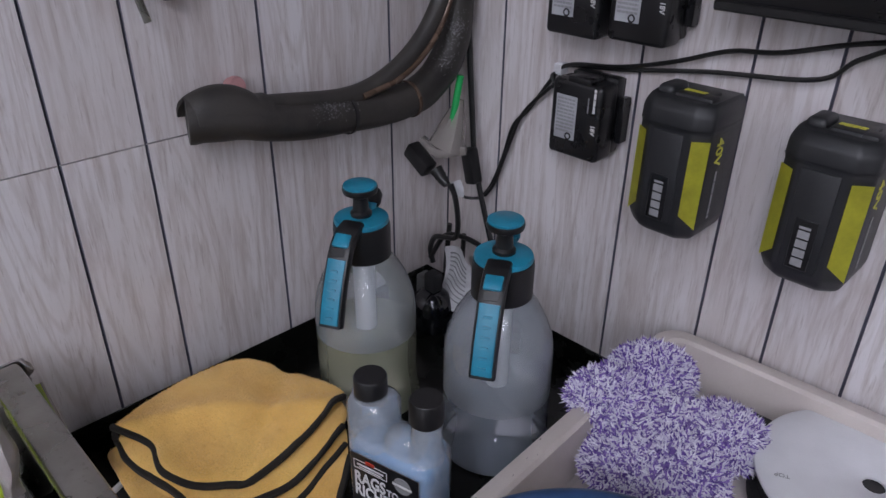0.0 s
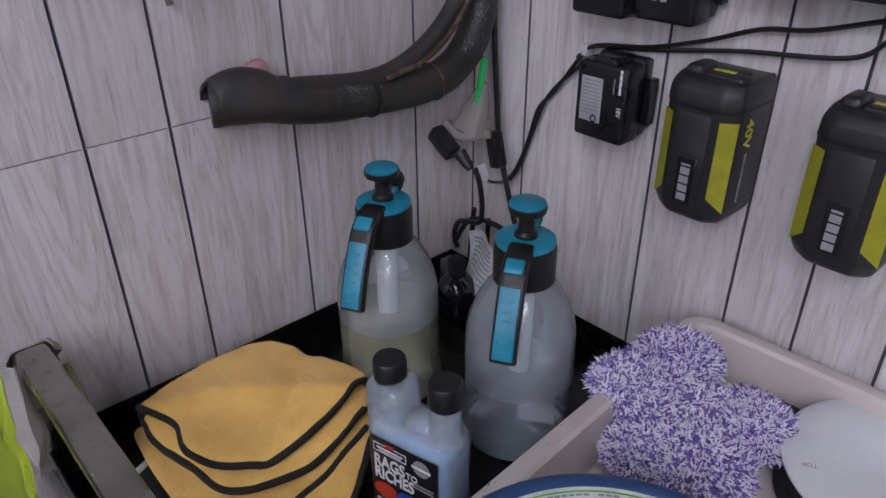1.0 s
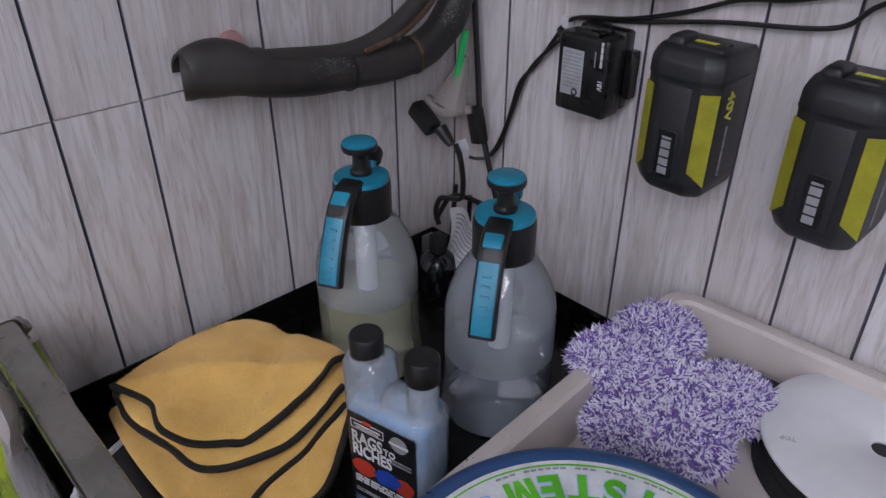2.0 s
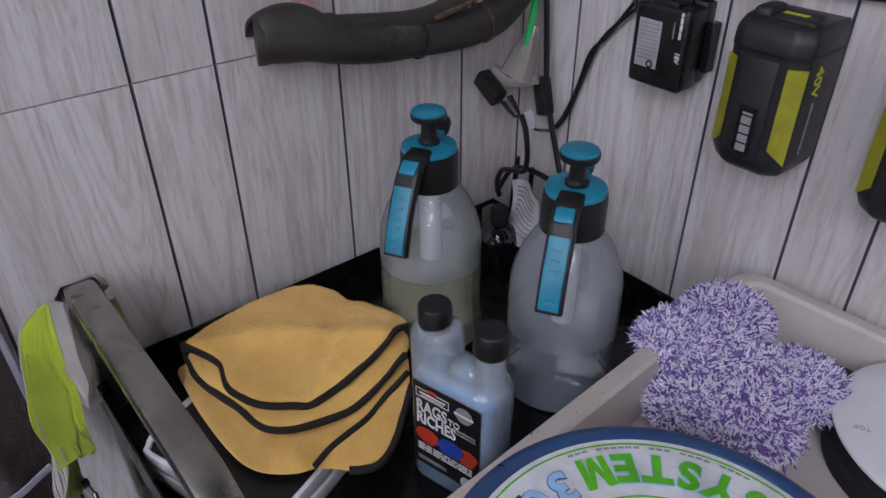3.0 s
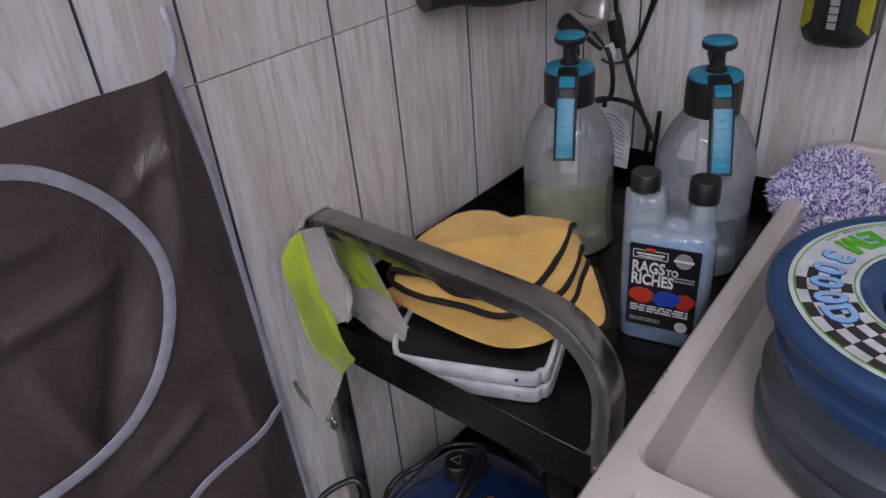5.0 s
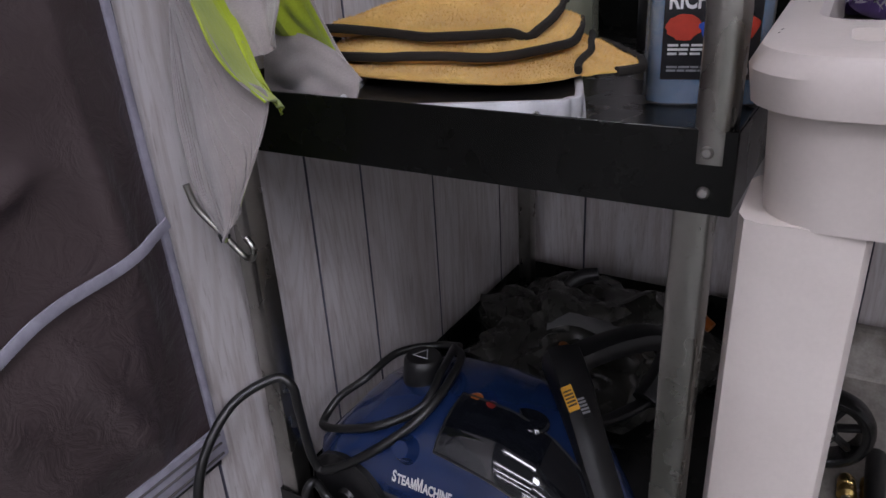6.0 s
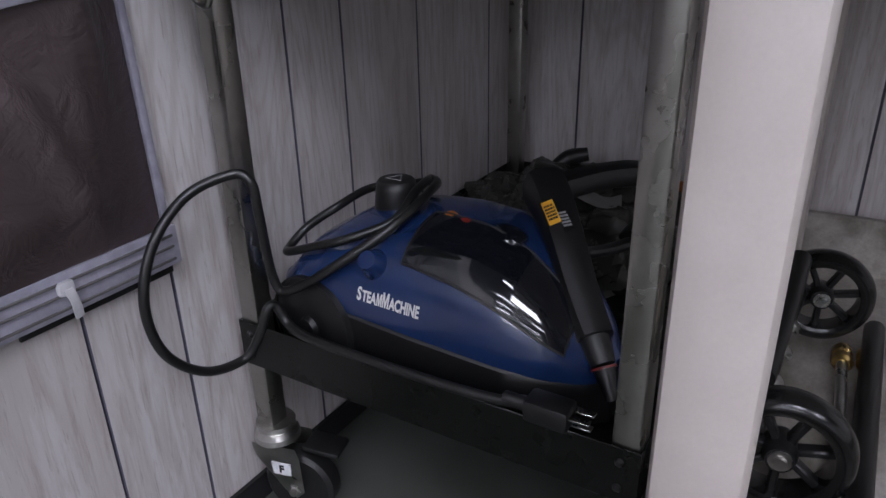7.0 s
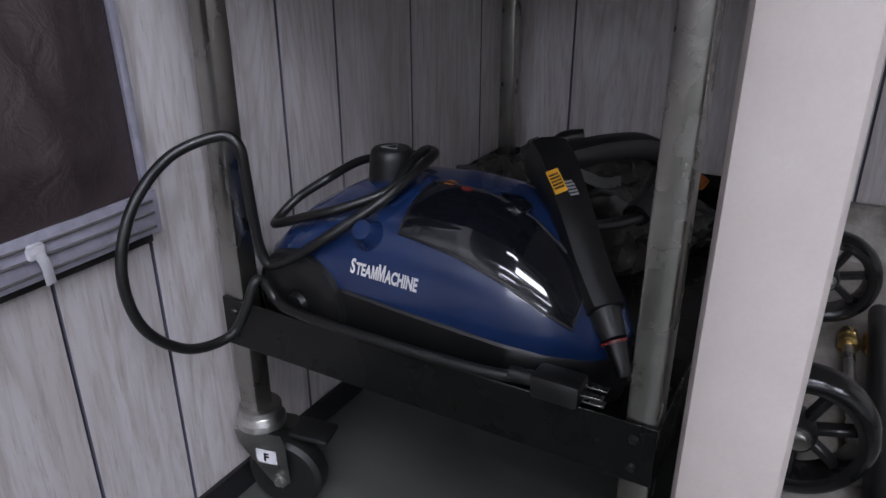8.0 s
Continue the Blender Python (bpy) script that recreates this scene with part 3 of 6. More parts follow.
# ---------- sprayers ----------
M_PUMP = translucent("white_pump_plastic", (0.92, 0.94, 0.97), 0.2, 0.3)
def sprayer(at, heading, liquid, level, label, nozzle_black):
    e = thing("pump_sprayer", at, label, "pump sprayer", "pump sprayers", rz=heading)
    body = [(0.0, 0.004), (0.056, 0.004), (0.062, 0.0), (0.0665, 0.004), (0.066, 0.012), (0.0635, 0.022), (0.0625, 0.06), (0.0625, 0.125), (0.0615, 0.145), (0.058, 0.162), (0.051, 0.180), (0.041, 0.198), (0.031, 0.212), (0.029, 0.226)]
    low = [q for q in body if q[1] < level]
    r_at = body[5][0] if level < 0.06 else 0.0625
    part("tank", lathe([(r_at, level)] + [q for q in body if q[1] > level], 56), M_MILKY, e, "milky translucent plastic tank")
    part("filled_tank", lathe(low + [(r_at, level), (0, level)], 56), liquid, e, "lower tank, tinted by the liquid inside")
    part("dip_tube", lathe([(0.0, 0.086), (0.0125, 0.088), (0.0135, 0.095), (0.0135, 0.225), (0.0, 0.225)], 24), M_PUMP, e, "white pump cylinder inside the tank")
    part("collar", lathe([(0.030, 0.208), (0.0335, 0.210), (0.0335, 0.246), (0.0325, 0.252), (0.030, 0.254), (0, 0.254)], 48), M_BLKPL, e)
    part("cap", lathe([(0.0315, 0.252), (0.0322, 0.255), (0.031, 0.258), (0.024, 0.260), (0.014, 0.2605), (0.0, 0.2605)], 48), M_BLUEPL, e, "turquoise plastic cap")
    part("plunger", lathe([(0.0125, 0.2605), (0.0125, 0.264), (0.0095, 0.267), (0.0085, 0.280), (0.0095, 0.286), (0.0, 0.286)], 28), M_BLKPL, e)
    part("knob", lathe([(0.0, 0.284), (0.014, 0.286), (0.0195, 0.289), (0.0205, 0.293), (0.0200, 0.296), (0, 0.296)], 40), M_BLKPL, e)
    part("knob_top", lathe([(0.0192, 0.295), (0.0190, 0.2985), (0.017, 0.2998), (0, 0.3003)], 40), M_BLUEPL, e)
    # lever, towards local +x
    path = [(0.022, 0, 0.2555), (0.040, 0, 0.2535), (0.056, 0, 0.243), (0.070, 0, 0.223), (0.083, 0, 0.196), (0.094, 0, 0.166)]
    g = part("grip", sweep(path, rect(0.027, 0.015, 0.004), 8, up=(0, 0, 1)), M_BLKPL, e, "black grip with a turquoise inlay")
    off = [(p[0] + 0.0072 * a, 0, p[2] + 0.0072 * b) for p, (a, b) in zip(path[3:], ((0.85, 0.5), (0.9, 0.42), (0.92, 0.38)))]
    off[0] = (0.0690, 0, 0.2378)
    part("inlay", sweep([off[0], off[1], (0.0995, 0, 0.172)], rect(0.0212, 0.004, 0.0015), 8, up=(0, 0, 1)), M_BLUEPL, g)
    for k in range(6):
        t = (k + 1.3) / 7.0
        a, b_ = Vector(off[0]), Vector((0.0995, 0, 0.172))
        p = a.lerp(b_, t) + Vector((0.0028, 0, 0.0016)) + Vector((0.0015, 0, 0.001)) * math.sin(t * math.pi)
        part("ridge", box((-0.0014, -0.0045, -0.0008), (0.0014, 0.0045, 0.0008), 0.0004, 1, m=pose(*p, 0, 62, 0)), M_BLUEPL, g)
    part("trigger", box((-0.0085, -0.0098, -0.0040), (0.0085, 0.0098, 0.0050), 0.0025, 2, m=pose(0.0530, 0, 0.2515, 0, 34, 0)), M_BLUEPL, g, "turquoise trigger button")
    part("lock_slot", box((-0.006, -0.0085, -0.002), (0.004, 0.0085, 0.003), 0.0008, 1, m=pose(0.0635, 0, 0.2415, 0, 50, 0)), M_RUBBER, g)
    # nozzle, away from the lever
    nz = part("nozzle", lathe([(0.007, 0), (0.0085, 0.004), (0.0085, 0.016), (0.005, 0.022), (0, 0.022)], 20, m=pose(-0.026, 0.004, 0.262, 0, -62, 8)), M_BLKPL if nozzle_black else M_BLUEPL, e)
    part("nozzle_joint", lathe([(0.0, -0.008), (0.006, -0.008), (0.006, 0.006), (0.0, 0.006)], 16, m=pose(-0.022, 0.003, 0.260, 0, -30, 0)), M_BLUEPL, e)
    return e


TRAYZ = TOP + 0.004
s1 = sprayer((0.153, -0.297, TRAYZ - 0.0005), -62, M_LIQY, 0.108, "turquoise and black pump sprayer half full of pale yellow liquid", True)
s2 = sprayer((0.325, -0.244, TRAYZ - 0.0005), -59.5, M_LIQC, 0.085, "turquoise and black pump sprayer with a little clear liquid", False)
# barcode sticker on the first sprayer
bk = part("barcode_sticker", sheet([[(0.0636 * math.cos(a), 0.0636 * math.sin(a), z) for a in [radians(d) for d in range(-42, 1, 3)]] for z in (0.016, 0.041)], 0.0005), M_PAPER, s1, "white barcode sticker")
bb, brng = bmesh.new(), random.Random(5)
a = -38.0
while a < -8:
    w = brng.choice((0.6, 0.9, 1.5))
    join(bb, sheet([[(0.0645 * math.cos(radians(d)), 0.0645 * math.sin(radians(d)), z) for d in (a, a + w)] for z in (0.0215, 0.039)], 0.0003))
    a += w + brng.choice((0.7, 1.0, 1.6))
part("barcode", bb, M_BLKPL, bk)


# ---------- twin-neck detergent bottle ----------
def bottle():
    # local x along the face, y back; origin at the base centre
    e = thing("detergent_bottle", (0.364, -0.428, TRAYZ - 0.0005), "translucent twin-neck bottle of blue detergent with two black caps", "bottle", rz=14)

    def slab(x0, x1, z0, z1, ty, r, inset=0.0, n=7):
        b = bmesh.new()
        rings = []
        prof = [(0.004, 0.0), (0.0012, 0.0015), (0.0, 0.005)] if z0 == 0 else [(0.0, 0.0)]
        levels = [(z0 + dz, i) for i, dz in prof] + [(z1 - 0.010, 0.0), (z1 - 0.004, 0.0025), (z1 - 0.001, 0.006), (z1, 0.011)]
        for z, i in levels:
            pts, i = [], i + inset
            X0, X1, Y = x0 + i, x1 - i, ty - i
            rr = min(r, Y - 0.001, (X1 - X0) / 2 - 0.0005)
            for cx, cy, a0 in ((X1 - rr, Y - rr, 0), (X0 + rr, Y - rr, 90), (X0 + rr, -Y + rr, 180), (X1 - rr, -Y + rr, 270)):
                for k in range(n):
                    a = radians(a0 + 90 * k / (n - 1))
                    pts.append(b.verts.new((cx + rr * math.cos(a), cy + rr * math.sin(a), z)))
            rings.append(pts)
        k = len(rings[0])
        for p, q in zip(rings, rings[1:]):
            for i in range(k):
                b.faces.new((p[i], p[(i + 1) % k], q[(i + 1) % k], q[i]))
        b.faces.new(rings[0][::-1])
        b.faces.new(rings[-1])
        bmesh.ops.recalc_face_normals(b, faces=b.faces[:])
        return b

    part("body", slab(-0.050, 0.050, 0, 0.150, 0.026, 0.020), M_BOTTLE, e)
    part("liquid", slab(-0.0485, 0.0485, 0.003, 0.137, 0.0245, 0.019), M_LIQB, e, "blue liquid")
    part("dosing_chamber", slab(-0.050, -0.006, 0.128, 0.190, 0.021, 0.012), M_BOTTLE, e)
    part("chamber_tube", box((-0.052, -0.004, 0.004), (-0.047, 0.006, 0.186), 0.002), M_BOTTLE, e)
    part("neck_bridge", slab(-0.012, 0.026, 0.128, 0.160, 0.015, 0.010), M_BOTTLE, e)
    part("neck", lathe([(0.017, 0.140), (0.0165, 0.150), (0.0145, 0.158), (0.0145, 0.184), (0.013, 0.188), (0, 0.188)], 32, (0.030, 0, 0)), M_BOTTLE, e)
    for x in (-0.031, 0.030):
        rib = [(0, 0.2085), (0.0145, 0.2085), (0.0158, 0.2065), (0.0160, 0.184), (0.0150, 0.1835), (0, 0.1835)]
        c = part("cap", lathe(rib, 40, (x, 0, 0)), M_BLKPL, e, "ribbed black screw cap")
    lb = part("label", box((-0.0375, -0.0268, 0.024), (0.0385, -0.0258, 0.134)), M_LABEL, e, "black printed label")
    F = frame_of((0, -0.0270, 0), (1, 0, 0), (0, 0, 1))

    def put(bm, mat, name, label=""):
        bm.transform(F)
        return part(name, bm, mat, lb, label, smooth=False)

    t = lettering("RAGS", 0.0205, 0.0004, 0.00055, 0.72)
    bmesh.ops.translate(t, verts=t.verts[:], vec=(-0.0345, 0.0980, 0))
    t2 = lettering("TO", 0.0110, 0.0004, 0.00030, 0.85)
    bmesh.ops.translate(t2, verts=t2.verts[:], vec=(0.0030, 0.0985, 0))
    t3 = lettering("RICHES", 0.0205, 0.0004, 0.00055, 0.70)
    bmesh.ops.translate(t3, verts=t3.verts[:], vec=(-0.0345, 0.0820, 0))
    put(join(join(t, t2), t3), M_PRINTW, "title")
    fr = bmesh.new()
    for lo, hi in (((-0.034, 0.1165, 0), (0.004, 0.1172, .0004)), ((-0.034, 0.1265, 0), (0.004, 0.1272, .0004)), ((-0.034, 0.1172, 0), (-0.0333, 0.1265, .0004)), ((0.0033, 0.1172, 0), (0.004, 0.1265, .0004)), ((-0.030, 0.1212, 0), (0.000, 0.1232, .0004)), ((-0.028, 0.1185, 0), (-0.002, 0.1196, .0004))):
        box(lo, hi, bm=fr)
    put(fr, M_PRINTW, "maker_badge")
    put(box((-0.020, 0.1262, 0), (-0.010, 0.1300, 0.0006), bm=bmesh.new()), M_RED, "badge_top")
    put(lathe([(0, 0.0005), (0.0095, 0.0005), (0.0095, 0)], 24, (0.021, 0.120, 0)), M_PRINTG, "round_badge")
    put(box((0.0105, 0.1185, 0.0003), (0.0315, 0.1212, 0.0008), bm=bmesh.new()), M_PRINTW, "badge_band")
    sub = bars(2, 0.022, 0.008, random.Random(2))
    bmesh.ops.translate(sub, verts=sub.verts[:], vec=(0.023, 0.095, 0))
    put(sub, M_PRINTG, "small_print")
    # the picture of crumpled cloths
    prng = random.Random(9)
    for mat, cx, w in ((M_RED, -0.021, 0.030), (M_ROYAL, 0.006, 0.030), (M_RED, 0.026, 0.020)):
        pb = bmesh.new()
        pts = []
        for k in range(26):
            a = 2 * math.pi * k / 26
            r = 1 + 0.22 * noise.noise(Vector((math.cos(a) * 2, math.sin(a) * 2, cx * 90)))
            pts.append((cx + 0.5 * w * r * math.cos(a), 0.067 + 0.0105 * r * math.sin(a)))
        lo = [pb.verts.new((x, y, 0.0001)) for x, y in pts]
        hi = [pb.verts.new((x, y, 0.0005 + (0.0002 if mat is M_ROYAL else 0))) for x, y in pts]
        pb.faces.new(hi)
        for k in range(26):
            pb.faces.new((lo[k], lo[(k + 1) % 26], hi[(k + 1) % 26], hi[k]))
        put(pb, mat, "printed_cloth")
    sm = bars(3, 0.064, 0.0105, random.Random(4))
    bmesh.ops.translate(sm, verts=sm.verts[:], vec=(-0.001, 0.049, 0))
    put(sm, M_PRINTW, "small_print")
    sm = bars(2, 0.034, 0.006, random.Random(6))
    bmesh.ops.translate(sm, verts=sm.verts[:], vec=(-0.016, 0.033, 0))
    put(sm, M_PRINTG, "small_print")
    put(lathe([(0, 0.0005), (0.007, 0.0005), (0.007, 0)], 20, (0.025, 0.031, 0)), M_PALE, "maker_logo")
    return e


bottle()


# ---------- pad washer ----------
WC = (0.637, -0.505)
washer = thing("pad_washer", (WC[0], WC[1], BF + 0.001), "navy and grey round polishing-pad washer with a printed ring lid", "pad washer")
WZ = 0.830 - BF - 0.001
part("bellows", lathe([(0.100, 0.0), (0.128, 0.002), (0.134, 0.010), (0.136, 0.030), (0.131, 0.036), (0.133, 0.044), (0.135, 0.066), (0.130, 0.072), (0.128, 0.080), (0.129, 0.100), (0.122, 0.104), (0.120, 0.090)], 72), M_GREYBELL, washer, "grey ribbed plastic tub")
part("drum", lathe([(0.124, 0.098), (0.130, 0.099), (0.131, 0.112), (0.127, 0.115), (0.127, 0.144), (0.120, 0.144), (0.119, 0.100)], 72), M_NAVY, washer)
lidp = [(0.124, WZ - 0.018), (0.139, WZ - 0.018), (0.1435, WZ - 0.012), (0.1435, WZ - 0.005), (0.141, WZ - 0.001), (0.136, WZ + 0.001), (0.131, WZ + 0.0006), (0.1285, WZ - 0.0015),
        (0.073, WZ - 0.0015), (0.071, WZ - 0.003), (0.066, WZ - 0.010), (0.062, WZ - 0.012), (0.056, WZ - 0.013), (0.054, WZ - 0.018), (0.054, WZ - 0.026), (0.058, WZ - 0.026)]
lid = part("lid", lathe(lidp, 96), M_NAVY, washer, "navy lid with a ring opening")
part("floor_grid", lathe([(0, 0.040), (0.118, 0.040), (0.118, 0.036), (0, 0.036)], 48), M_RUBBER, washer)
for k in range(8):
    a = 2 * math.pi * k / 8
    part("spoke", box((0.010, -0.004, 0.04), (0.060, 0.004, 0.060), 0.001, m=Matrix.Rotation(a, 4, "Z")), M_RUBBER, washer)


def arc_patch(r0, r1, a0, a1, z, thick=0.0004, step=3.0):
    n = max(1, int(abs(a1 - a0) / step))
    return sheet([[(r * math.cos(radians(a0 + (a1 - a0) * k / n)), r * math.sin(radians(a0 + (a1 - a0) * k / n)), z) for k in range(n + 1)] for r in (r0, r1)], thick)


A0, A1 = 80.0, 330.0
decal = part("ring_label", arc_patch(0.0745, 0.1275, A0, A1, WZ - 0.0002, 0.0005), M_PALE, lid, "white printed ring label")
gr = arc_patch(0.0775, 0.0787, A0 + 3, A1, WZ + 0.0003)
join(gr, arc_patch(0.1225, 0.1237, A0 + 2, A1, WZ + 0.0003))
join(gr, sheet([[(r * math.cos(radians(a)), r * math.sin(radians(a)), WZ + 0.0003) for a in (A0 + 1.6, A0 + 2.4)] for r in (0.0775, 0.1237)], 0.0004))
part("green_line", gr, M_GRNPR, decal)
for i in range(9):
    for j in range(5):
        if (i + j) % 2:
            a0 = 186 + i * 9
            part("check", arc_patch(0.0800 + j * 0.0084, 0.0800 + (j + 1) * 0.0084, a0, a0 + 9, WZ + 0.0003, 0.0003), M_CHECK, decal)


def ring_words(text, r, mid, size, step, mat, name, bold, outline=None):
    for k, ch in enumerate(text):
        a = mid + (k - (len(text) - 1) / 2) * step
        for grow, mt, z, nm in ((bold, mat, WZ + 0.0012, name),) + (((bold + 0.0007, outline, WZ + 0.0007, name + "_edge"),) if outline and ch != "M" else ()):
            lb = lettering(ch, size, 0.0004, grow, 1.0, "CENTER")
            c = [sum(v.co[i] for v in lb.verts) / len(lb.verts) for i in range(2)]
            bmesh.ops.translate(lb, verts=lb.verts[:], vec=(0, -size * 0.36, 0))
            lb.transform(Matrix.Rotation(radians(a), 4, "Z") @ Matrix.Translation((r, 0, z + 0.00003 * k)) @ Matrix.Rotation(radians(90), 4, "Z"))
            part(nm, lb, mt, decal, smooth=False)


ring_words("SYSTEM", 0.1000, 125, 0.0320, 12.3, M_GRNPR, "letter", 0.0013, M_ICE)
ring_words("3000D", 0.0980, 197, 0.0330, 12.6, M_ICE, "digit", 0.0010, M_ROYAL)
sp = bmesh.new()
for k in range(24):
    if k not in (4, 9, 13, 20):
        join(sp, arc_patch(0.1185, 0.1203, 100 + k * 2.6, 102 + k * 2.6, WZ + 0.0004, 0.0003))
part("small_print", sp, M_PRINTG, decal, "curved line of small grey print")

# ---------- chenille mitt ----------
mitt = thing("wash_mitt", (0.49, -0.165, BF), "shaggy purple and white chenille wash mitt, crumpled over the cart's rim", "wash mitt")


def mitt_mat(name, c1, c2):
    m, nt, b = node_mat(name)
    g = nt.nodes.new("ShaderNodeNewGeometry")
    c = ramp(nt, g.outputs["Random Per Island"], [(0.15, c1), (0.85, c2)])
    link(nt, c, b.inputs["Base Color"])
    b.inputs["Roughness"].default_value = 0.9
    b.inputs["Sheen Weight"].default_value = 0.3
    return m


M_STRW = mitt_mat("white_chenille", (0.62, 0.58, 0.70), (0.88, 0.86, 0.92))
M_STRP = mitt_mat("purple_chenille", (0.085, 0.035, 0.27), (0.26, 0.16, 0.50))
MITT_LOBES = (((0.470, -0.170, 0.706), (0.072, 0.068, 0.040)), ((0.448, -0.110, 0.722), (0.048, 0.052, 0.030)), ((0.528, -0.212, 0.702), (0.062, 0.058, 0.036)), ((0.548, -0.128, 0.704), (0.048, 0.044, 0.032)), ((0.437, -0.190, 0.732), (0.038, 0.045, 0.024)), ((0.500, -0.235, 0.70), (0.05, 0.045, 0.03)))
for c, r in MITT_LOBES:
    s_ = bmesh.new()
    bmesh.ops.create_icosphere(s_, subdivisions=3, radius=1, matrix=Matrix.Translation((c[0] - 0.49, c[1] + 0.165, c[2] - BF)) @ Matrix.Diagonal((r[0] * 0.95, r[1] * 0.95, r[2] * 0.92, 1)))
    part("backing", s_, M_STRP, mitt)
mrng = random.Random(21)
for colour, mat, count in (("white", M_STRW, 7600), ("purple", M_STRP, 6000)):
    verts, faces = [], []
    made = 0
    while made < count:
        k = mrng.randrange(len(MITT_LOBES))
        c, r = MITT_LOBES[k]
        d = Vector((mrng.gauss(0, 1), mrng.gauss(0, 1), mrng.gauss(0.35, 1))).normalized()
        p = Vector([c[i] + d[i] * r[i] for i in range(3)])
        if any(sum(((p[i] - c2[i]) / r2[i]) ** 2 for i in range(3)) < 0.93 for j, (c2, r2) in enumerate(MITT_LOBES) if j != k):
            continue
        nrm = Vector([d[i] / r[i] for i in range(3)]).normalized()
        if nrm.z < -0.25:
            continue
        lean = (nrm * 0.8 + Vector((mrng.gauss(0, 0.9), mrng.gauss(0, 0.9), mrng.gauss(-0.1, 0.7)))).normalized()
        ln, w = mrng.uniform(0.0045, 0.0090), mrng.uniform(0.0008, 0.0014)
        side = lean.cross(Vector((mrng.random(), mrng.random(), mrng.random()))).normalized()
        oth = lean.cross(side)
        bend = Vector((mrng.gauss(0, 1), mrng.gauss(0, 1), mrng.gauss(-0.4, 1))) * 0.0022
        i0 = len(verts)
        for q, ww in ((p - lean * 0.002, w), (p + lean * ln * 0.55 + bend * 0.5, w * 0.95)):
            for a in range(3):
                verts.append(q + (side * math.cos(a * 2.094) + oth * math.sin(a * 2.094)) * ww - Vector((0.49, -0.165, BF)))
        verts.append(p + lean * ln + bend - Vector((0.49, -0.165, BF)))
        for a in range(3):
            b2 = (a + 1) % 3
            faces.append((i0 + a, i0 + b2, i0 + 3 + b2, i0 + 3 + a))
            faces.append((i0 + 3 + a, i0 + 3 + b2, i0 + 6))
        made += 1
    me = bpy.data.meshes.new("nap")
    me.from_pydata(verts, [], faces)
    me.materials.append(mat)
    ob = new("nap", me)
    ob.parent = mitt
    tagged(ob, colour + " chenille strands", kind="stuff")

# ---------- polishing pads and black brush ----------
PC = (0.682, -0.100)
for z, r, mat, lab in ((BF, 0.104, M_PADB, "black foam polishing pad"), (BF + 0.021, 0.102, M_PADB, "black foam polishing pad")):
    e = thing("polishing_pad", (PC[0] + (0.004 if z > BF else 0), PC[1], z + 0.0005), lab + " lying in the beige tray", "polishing pad", "polishing pads")
    part("foam", lathe([(0, 0), (r * 0.93, 0), (r * 0.99, 0.003), (r, 0.010), (r * 0.985, 0.017), (r * 0.94, 0.0205), (0, 0.0205)], 64), mat, e)
e = thing("polishing_pad", (PC[0] + 0.006, PC[1] + 0.002, BF + 0.0425), "white felt-faced polishing pad with a centre hole", "polishing pad", "polishing pads")
part("face", lathe([(0.011, 0.001), (0.0105, 0.004), (0.013, 0.006), (0.075, 0.0085), (0.106, 0.0075), (0.110, 0.005), (0.1105, 0.003), (0.108, 0.0), (0.011, 0.0)], 72), M_PADW, e)
part("hub", lathe([(0, -0.0003), (0.0105, -0.0003), (0.0105, 0.0015), (0, 0.0015)], 24), M_RUBBER, e)
wd = lettering("TOP", 0.0075, 0.0003, 0.0)
wd.transform(pose(-0.062, -0.052, 0.0088, 0, 0, 205))
part("word", wd, M_PRINTG, e)
e = thing("detail_brush", (0.575, -0.052, BF), "black plastic brush handle lying in the tray", "brush", rz=-22)
part("handle", box((-0.045, -0.011, 0.001), (0.045, 0.011, 0.017), 0.004), M_BLKPL, e)


# ---------- folded golden towel ----------
towel = thing("folded_towel", (0.18, -0.49, TRAYZ), "golden yellow terry towel with black binding, loosely folded", "towel")


def towel_base(x):
    """Height of what the towel lies on: the shelf, then the framed panels."""
    k = min(1.0, max(0.0, (x - 0.062) / 0.055))
    return 0.001 + 0.0395 * k * k * (3 - 2 * k)


